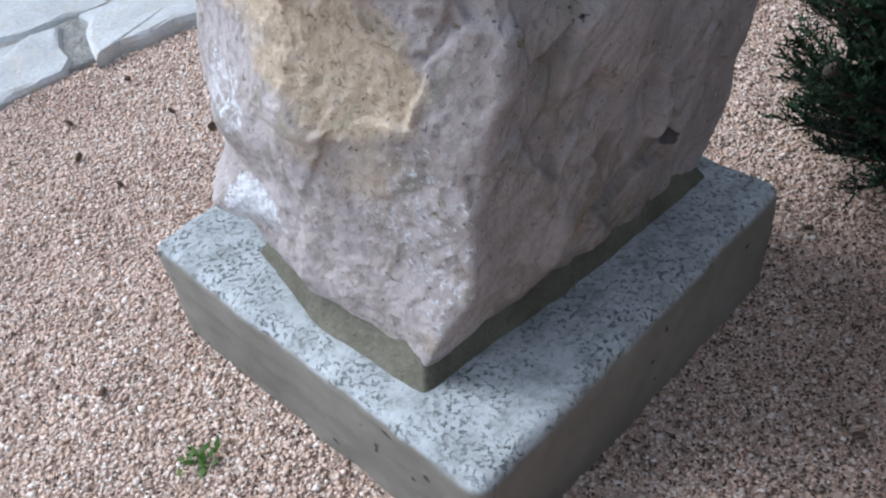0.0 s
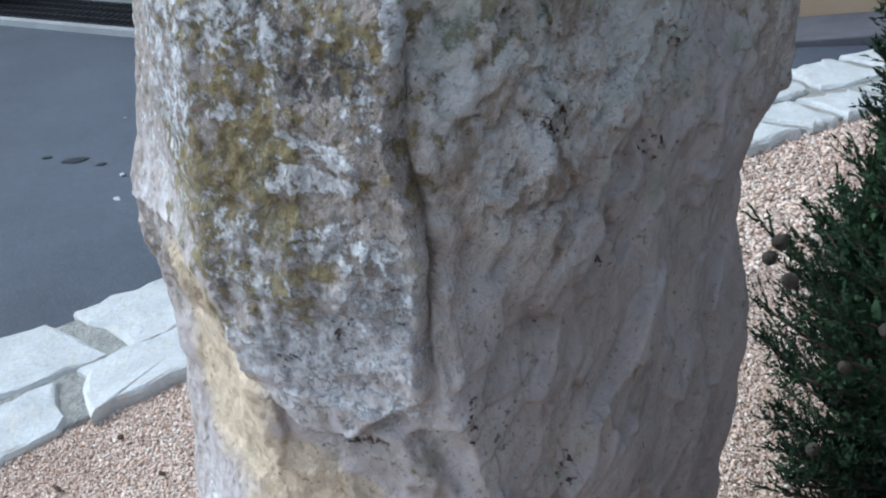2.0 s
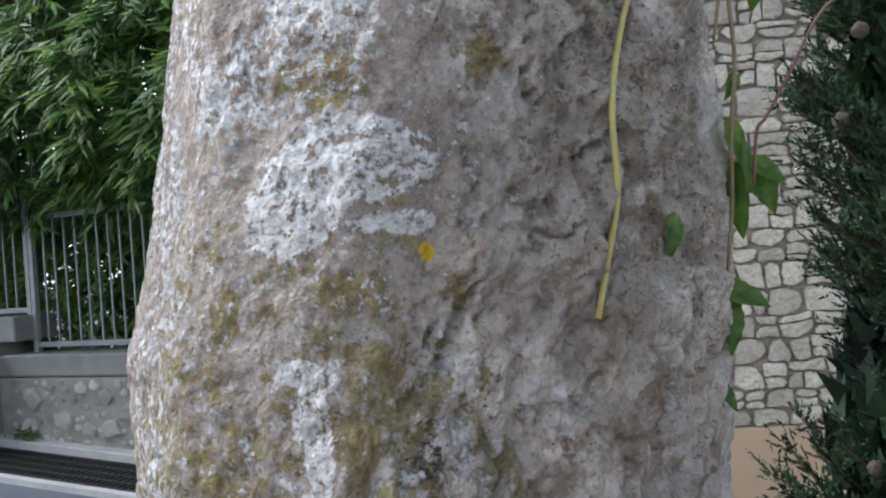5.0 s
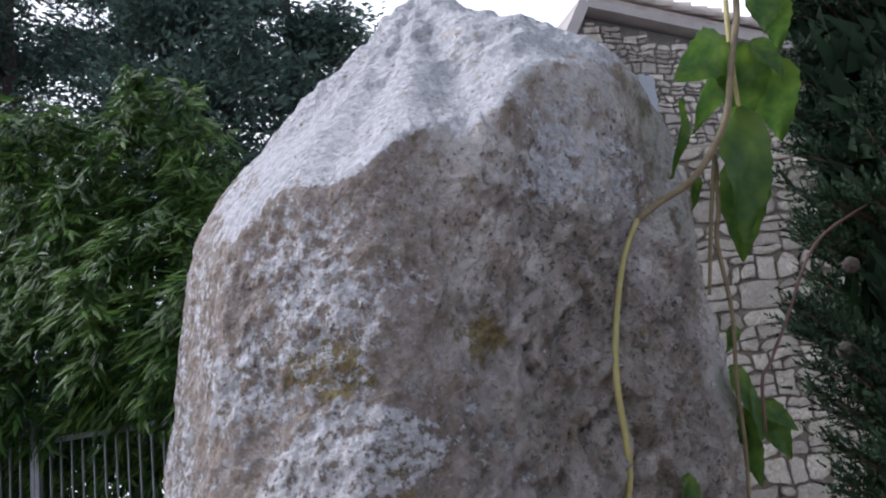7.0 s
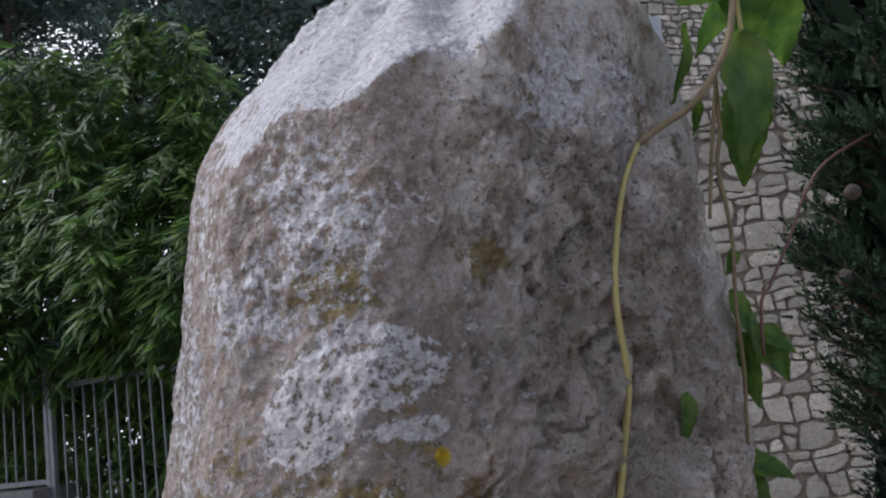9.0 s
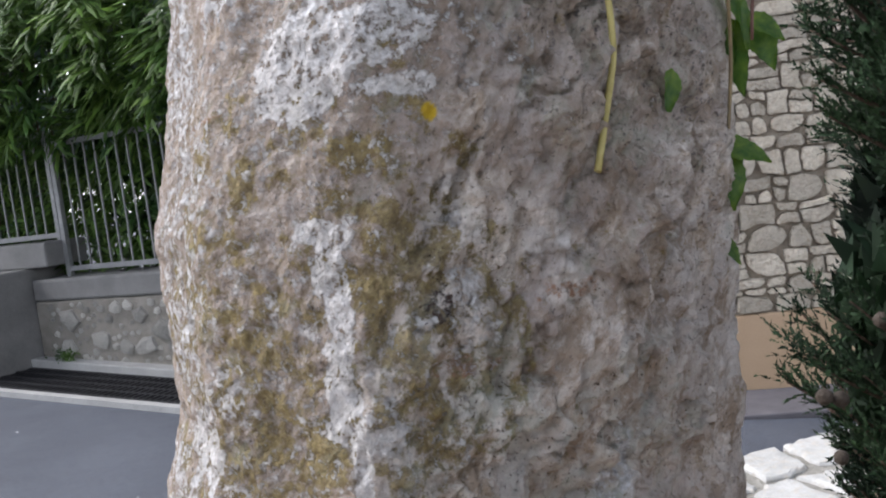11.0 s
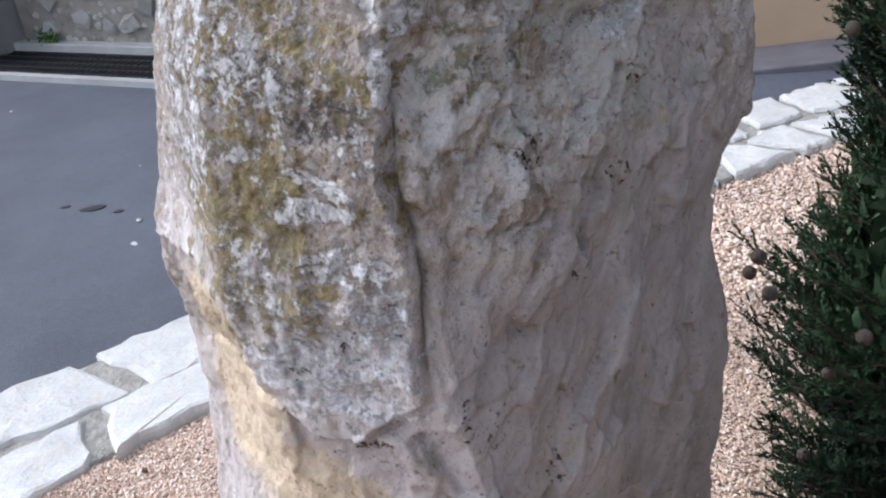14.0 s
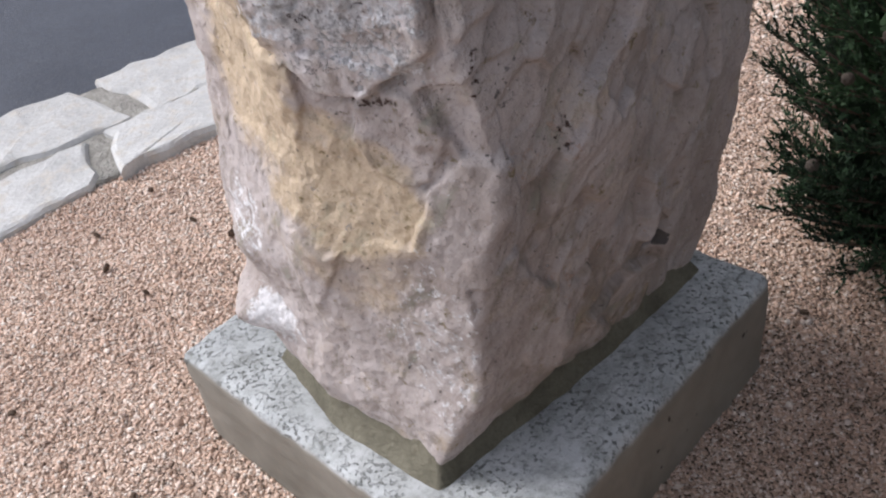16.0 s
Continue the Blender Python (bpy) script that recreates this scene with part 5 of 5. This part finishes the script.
def build_wall_bits(base):
    twig = bmesh.new()
    tube(twig, spline([(1.35, 0.12, 1.42), (1.6, 0.17, 1.5), (1.85, 0.16, 1.6)], 10), np.linspace(0.014, 0.008, 10), 6)
    ob = part("dead_twig", twig, M_DEAD_WOOD)
    ob.matrix_world = base
    tagged(ob, "bare pale twig caught in the railing", "twig")
    r2 = np.random.RandomState(8)
    n = 220
    q = r2.normal(0, 1, (n, 3)) * (0.05, 0.02, 0.025) + (0.1, -0.06, 0.425)
    v, f = scatter(q, r2.normal(0, 1, (n, 3)), r2.normal(0, 1, (n, 3)) + (0, 0, 0.7), r2.uniform(0.02, 0.04, n), BLADE * (2, 1, 1), BLADE_TRI)
    weed = new("weed")
    weed.matrix_world = base
    tagged(weed, "small dark green weed tuft at the foot of the wall", "weed")
    raw("leaves", v, f, M_HEDGE, weed)


west = build_west_wall()
build_wall_bits(west)
build_grate(west)
build_fence(west)
build_hedge(west)
build_far_trees()
build_east_wall()
build_house()


# ---- cypress beside the stone ----
def build_cypress():
    rs = np.random.RandomState(17)
    tree = new("cypress_tree")
    tree.location = (1.0, 0.34, 0.0)
    tagged(tree, "young dark green cypress with round woody cones", "tree", "cypresses beside the stone")
    bm = bmesh.new()
    tube(bm, spline([(0, 0, -0.02), (0.02, 0.02, 0.8), (0, 0, 1.8), (0.02, 0, 3.2)], 14), np.linspace(0.045, 0.015, 14), 8)
    tips = []
    reach_z = (0, 0.1, 0.3, 0.4, 0.6, 0.68, 0.76, 0.93, 1.02, 1.12, 1.24, 1.32, 1.36, 1.42, 1.50, 1.6, 1.9, 2.15, 2.37, 3.2)
    reach_r = (0.35, 0.41, 0.43, 0.44, 0.45, 0.34, 0.27, 0.25, 0.31, 0.345, 0.345, 0.295, 0.24, 0.19, 0.235, 0.29, 0.265, 0.225, 0.18, 0.10)
    for _ in range(900):
        zt = 0.05 + 3.1 * rs.uniform() ** 1.3
        a = rs.uniform(0, math.tau)
        L = (min(float(np.interp(zt + k, reach_z, reach_r)) for k in (0, 0.035, 0.07)) - 0.03) * rs.uniform(0.72, 1.03)
        z = max(0.02, zt - L * rs.uniform(0.25, 0.9) * (0.5 if zt < 0.5 else 1))
        tip = np.array((math.cos(a) * L, math.sin(a) * L, zt))
        mid = np.array((math.cos(a + 0.2) * L * 0.55, math.sin(a + 0.2) * L * 0.55, z + 0.35 * (zt - z)))
        tube(bm, spline([(0, 0, z), mid, tip], 5), np.linspace(0.009, 0.002, 5), 4)
        tips.append(((0, 0, z), mid, tip))
    part("trunk", bm, M_BARK, tree)
    pts, up = [], []
    for a, m, b in tips:
        q = spline([a, m, b], 30)
        ends = []
        for i in range(6, 30):
            for _ in range(3):
                d = (b - m) / np.linalg.norm(b - m) + rs.normal(0, 0.55, 3) + (0, 0, 0.55)
                d /= np.linalg.norm(d)
                L = rs.uniform(0.02, 0.065)
                ends.append((q[i], d, L))
        for o, d, L in ends:
            n = 9
            t = np.linspace(0.1, 1, n)[:, None]
            pts.append(o + d * L * t)
            up.append(d + rs.normal(0, 0.35, (n, 3)))
    P, U = np.vstack(pts), np.vstack(up)
    shape = np.array([(0.24, 0, 0), (0.0, 1, 0.0), (-0.24, 0, 0.0)])
    v, f = scatter(P, rs.normal(0, 1, (len(P), 3)), U, rs.uniform(0.006, 0.015, len(P)), shape, ((0, 1, 2),))
    m = 16000
    hz = rs.uniform(0.02, 3.3, m)
    ra = 0.76 * np.interp(hz, (0, 0.3, 0.5, 0.9, 1.2, 1.5, 3.3), (0.30, 0.34, 0.34, 0.20, 0.28, 0.18, 0.12)) * rs.uniform(0, 1, m) ** 0.5
    an = rs.uniform(0, math.tau, m)
    v2, f2 = scatter(np.stack([np.cos(an) * ra, np.sin(an) * ra, hz], -1), rs.normal(0, 1, (m, 3)), rs.normal(0, 0.5, (m, 3)) + (0, 0, 1), rs.uniform(0.04, 0.08, m), shape * (1.3, 1, 1), ((0, 1, 2),))
    tagged(raw("foliage", np.vstack([v, v2]), np.vstack([f, f2 + len(v)]), M_CYPRESS, tree), kind="stuff")
    # Cones: round, with plated faces.
    bm = bmesh.new()
    bmesh.ops.create_icosphere(bm, subdivisions=3, radius=0.013)
    for w in bm.verts:
        c = w.co.normalized()
        w.co = c * (0.0125 + 0.0022 * math.cos(7 * c.x) * math.cos(7 * c.y) * math.cos(6 * c.z))
    cone = part("cone", bm, M_CONE, tree)
    for fc in cone.data.polygons:
        fc.use_smooth = True
    spots = ((-0.317, -0.12, 1.125), (-0.292, -0.12, 1.118), (-0.299, -0.12, 1.028), (-0.455, -0.12, 0.655), (-0.44, -0.12, 0.681), (-0.421, -0.12, 0.61), (-0.36, -0.12, 0.27),
             (-0.233, -0.12, 1.737), (-0.219, -0.12, 1.23), (-0.24, -0.2, 1.85), (-0.30, -0.2, 0.55), (-0.25, -0.2, 0.9), (-0.33, -0.14, 0.45))
    cone.matrix_basis = Matrix.Translation(spots[0])
    for s in spots[1:]:
        o = new("cone", cone.data)
        o.parent = tree
        o.matrix_basis = Matrix.Translation(s) @ Euler(rs.uniform(0, 6, 3)).to_matrix().to_4x4() @ Matrix.Scale(rs.uniform(0.85, 1.15), 4)
    other = copy_thing(tree, pose(1.58, 0.26, 0, 0, 0, 140))
    other.scale = (1.25, 1.25, 1.35)


# ---- vine over the stone's shoulder ----
def build_vine():
    vine = new("climbing_vine")
    tagged(vine, "climbing vine with toothed green leaves over the stone", "vine")
    def stem(name, pts, r0, r1, mat):
        bm = bmesh.new()
        tube(bm, spline(pts, 24), np.linspace(r0, r1, 24), 7)
        return part(name, bm, mat, vine)
    stem("stem", [(0.64, 0.12, 2.35), (0.585, -0.05, 2.18), (0.54, -0.1, 2.07), (0.51, -0.12, 1.99), (0.465, -0.12, 1.93), (0.42, -0.115, 1.905), (0.388, -0.128, 1.885)], 0.0042, 0.004, M_VINE)
    stem("stem", [(0.388, -0.128, 1.885), (0.361, -0.145, 1.84), (0.332, -0.185, 1.77), (0.318, -0.204, 1.71), (0.318, -0.204, 1.655), (0.316, -0.203, 1.62), (0.303, -0.206, 1.57), (0.285, -0.224, 1.515)], 0.003, 0.0038, M_VINE_GREEN)
    stem("stem", [(0.60, -0.02, 2.3), (0.553, -0.08, 2.12), (0.545, -0.085, 2.02), (0.55, -0.08, 1.96)], 0.0035, 0.0025, M_VINE_GREEN)
    stem("stem", [(0.502, -0.09, 1.97), (0.498, -0.085, 1.9), (0.49, -0.08, 1.86), (0.496, -0.07, 1.78), (0.49, -0.06, 1.70), (0.497, -0.03, 1.62), (0.487, -0.02, 1.52)], 0.0028, 0.0022, M_VINE)
    stem("stem", [(0.50, -0.09, 1.95), (0.485, -0.085, 1.88), (0.47, -0.08, 1.80)], 0.0028, 0.002, M_VINE)
    stem("stem", [(0.92, 0.3, 1.98), (0.72, 0.14, 1.89), (0.60, 0.02, 1.775), (0.55, -0.02, 1.72), (0.528, -0.04, 1.70), (0.52, -0.04, 1.64)], 0.0022, 0.002, M_REDWOOD)
    # base, tip, width, turn about the midrib
    leaves = (((0.545, -0.09, 2.10), (0.475, -0.12, 2.053), 0.95, 20), ((0.547, -0.07, 2.098), (0.51, -0.07, 1.998), 0.6, 35), ((0.569, -0.08, 2.104), (0.556, -0.06, 2.001), 0.85, -15),
              ((0.60, -0.07, 2.085), (0.617, -0.04, 1.985), 0.8, -20), ((0.575, -0.09, 2.10), (0.60, -0.11, 2.05), 0.8, 0), ((0.542, -0.09, 2.017), (0.529, -0.12, 1.861), 0.62, 10), ((0.548, -0.08, 1.97), (0.525, -0.05, 1.84), 0.6, -30),
              ((0.477, -0.09, 2.034), (0.471, -0.08, 1.941), 0.55, 50), ((0.611, -0.06, 2.19), (0.602, -0.09, 2.12), 0.95, 0), ((0.635, -0.05, 2.18), (0.645, -0.02, 2.11), 0.7, -20), ((0.478, -0.085, 1.94), (0.478, -0.07, 1.901), 0.6, 20),
              ((0.508, 0.0, 1.723), (0.539, -0.02, 1.639), 0.6, 25), ((0.535, 0.0, 1.673), (0.571, -0.02, 1.643), 0.7, 0), ((0.512, 0.01, 1.675), (0.519, 0.0, 1.579), 0.5, -30), ((0.53, 0.02, 1.69), (0.525, 0.0, 1.62), 0.7, 40), ((0.55, 0.03, 1.68), (0.56, 0.0, 1.61), 0.7, -30),
              ((0.50, -0.06, 1.765), (0.486, -0.07, 1.735), 0.7, 20), ((0.487, 0.0, 1.525), (0.542, -0.02, 1.502), 0.7, 10), ((0.49, 0.0, 1.519), (0.50, -0.02, 1.446), 0.75, 15), ((0.478, 0.01, 1.41), (0.496, -0.01, 1.378), 0.6, 0),
              ((0.397, -0.125, 1.612), (0.39, -0.14, 1.562), 0.55, 15))
    for k, (base, tip, wide, turn) in enumerate(leaves):
        base, tip = Vector(base), Vector(tip)
        L = (tip - base).length
        y = (base - tip).normalized()
        z = Vector((0.1, -1, 0.25))
        z = (z - y * z.dot(y)).normalized()
        m3 = Matrix((y.cross(z), y, z)).transposed().to_4x4()
        bm = bmesh.new()
        n, cols = 13, 7
        grid = []
        for i in range(n):
            t = i / (n - 1)
            w = 0.40 * wide * max(0.02, math.sin(math.pi * min(1, t ** 0.68))) ** 0.75 * (1 - 0.25 * t)
            tooth = 1 + (0.07 if i % 2 else -0.04)
            row = []
            for c in range(cols):
                u = (c - 3) / 3
                edge = tooth if abs(u) > 0.9 else 1
                row.append(bm.verts.new((w * u * edge, -t, 0.16 * w * abs(u) ** 1.3 - 0.22 * t * t + 0.03 * math.sin(9 * t + 3 * u + k))))
            grid.append(row)
        for r, q in zip(grid, grid[1:]):
            for c in range(cols - 1):
                f = bm.faces.new((r[c], r[c + 1], q[c + 1], q[c]))
                f.smooth = True
        o = part("leaf", bm, M_VINE_LEAF, vine)
        o.matrix_basis = Matrix.Translation(base) @ m3 @ Matrix.Rotation(radians(turn), 4, "Y") @ Matrix.Scale(L, 4)


build_cypress()
build_vine()


# ---- small things on the ground ----
def build_small():
    rs = random.Random(6)
    def on_road(x, y):
        return float(road_height(x, y)) + 0.003
    for x, y, rx, ry in ((-1.69, 2.98, 0.025, 0.02), (-1.55, 2.92, 0.065, 0.035), (-1.41, 2.85, 0.025, 0.02)):
        bm = bmesh.new()
        vs = [bm.verts.new((math.cos(a) * rx * rs.uniform(0.8, 1.1), math.sin(a) * ry * rs.uniform(0.8, 1.1), 0.0)) for a in np.linspace(0, math.tau, 18, endpoint=False)]
        fc = bm.faces.new(vs)
        bmesh.ops.extrude_face_region(bm, geom=[fc])
        for v in vs:
            v.co.z -= 0.002
        ob = part("oil_spot", bm, M_STAIN)
        ob.location = (x, y, on_road(x, y))
        tagged(ob, "dark oil spot on the asphalt", "oil spot", "oil spots on the lane")
    bm = bmesh.new()
    bmesh.ops.create_icosphere(bm, subdivisions=2, radius=0.012)
    for v in bm.verts:
        v.co *= 1 + 0.2 * noise.noise(v.co * 90)
        v.co.z *= 0.6
    ob = part("white_pebble", bm, M_KERB)
    ob.location = (-1.28, 2.71, on_road(-1.28, 2.71) + 0.003)
    tagged(ob, "small white pebble lying on the asphalt", "pebble")
    # Seedling in the gravel beside the plinth.
    weed = new("weed")
    weed.location = (-0.43, -0.27, 0.0)
    tagged(weed, "small green seedling in the gravel", "weed")
    r2 = np.random.RandomState(4)
    n = 26
    p = r2.normal(0, 0.012, (n, 3)) * (1, 1, 0.3) + (0, 0, 0.006)
    v, f = scatter(p, np.tile((0.0, 0, 1), (n, 1)), r2.normal(0, 1, (n, 3)) + (0, 0, 0.8), r2.uniform(0.012, 0.03, n), BLADE * (2.2, 1, 1), BLADE_TRI)
    raw("leaves", v, f, M_WEED, weed)
    # Dry cones and bark bits on the gravel.
    bits = bmesh.new()
    bmesh.ops.create_icosphere(bits, subdivisions=2, radius=0.011)
    for w in bits.verts:
        w.co *= 1 + 0.35 * noise.noise(w.co * 120)
    me = bpy.data.meshes.new("dry_bit")
    bits.to_mesh(me)
    bits.free()
    me.materials.append(M_DEAD)
    for x, y in ((-0.80, 0.86), (-0.9, 0.69), (-0.72, 0.44), (-0.55, 0.62), (-0.92, 0.12), (-0.62, -0.12), (0.42, -0.52), (0.55, -0.32), (0.72, -0.12), (0.78, 0.02), (0.62, 0.12), (0.7, -0.35), (-0.66, 0.7), (-0.84, 0.55), (-0.86, -0.28), (0.86, -0.2)):
        ob = new("dry_bit", me)
        ob.matrix_basis = Matrix.LocRotScale((x, y, 0.008), Euler((rs.uniform(0, 3), rs.uniform(0, 3), 0)), (rs.uniform(0.5, 1.2), rs.uniform(0.5, 1), 0.5))
        tagged(ob, "dark dry cypress scrap lying on gravel", "debris", "dry scraps on the gravel")


def build_litter():
    """Dark needle scraps fallen between the pebbles, thickest on the cypress side to deepen its shade."""
    r2 = np.random.RandomState(51)
    n = 150000
    q = np.stack([r2.uniform(-1.1, 2.1, n), r2.uniform(-0.75, 2.6, n), np.zeros(n)], -1)
    dense = np.clip(0.10 + 0.9 * np.clip(np.maximum(q[:, 0] - 0.6 * q[:, 1] - 0.2, q[:, 0] - 0.4) / 0.45, 0, 1) + 0.3 * fbm(q, 5, 3, 12), 0, 1)
    q = q[(r2.uniform(0, 1, n) < dense) & (np.abs(q[:, 0]) + np.abs(q[:, 1]) > 0.49) & (q[:, 1] < kerb_line(q[:, 0]) - 0.03)]
    q[:, 2] = -0.006 + 0.012 * vnoise(q, 2.5) + 0.006 * vnoise(q, 9) + 0.005
    n = len(q)
    v, f = scatter(q, np.tile((0.0, 0, 1), (n, 1)) + r2.normal(0, 0.3, (n, 3)), r2.normal(0, 1, (n, 3)) * (1, 1, 0.25), r2.uniform(0.004, 0.011, n), BLADE * (2.8, 1, 3), BLADE_TRI)
    tagged(raw("needle_litter", v, f, M_DEAD), "dark dry cypress needle litter between the pebbles", "litter", kind="stuff")


build_small()
build_litter()
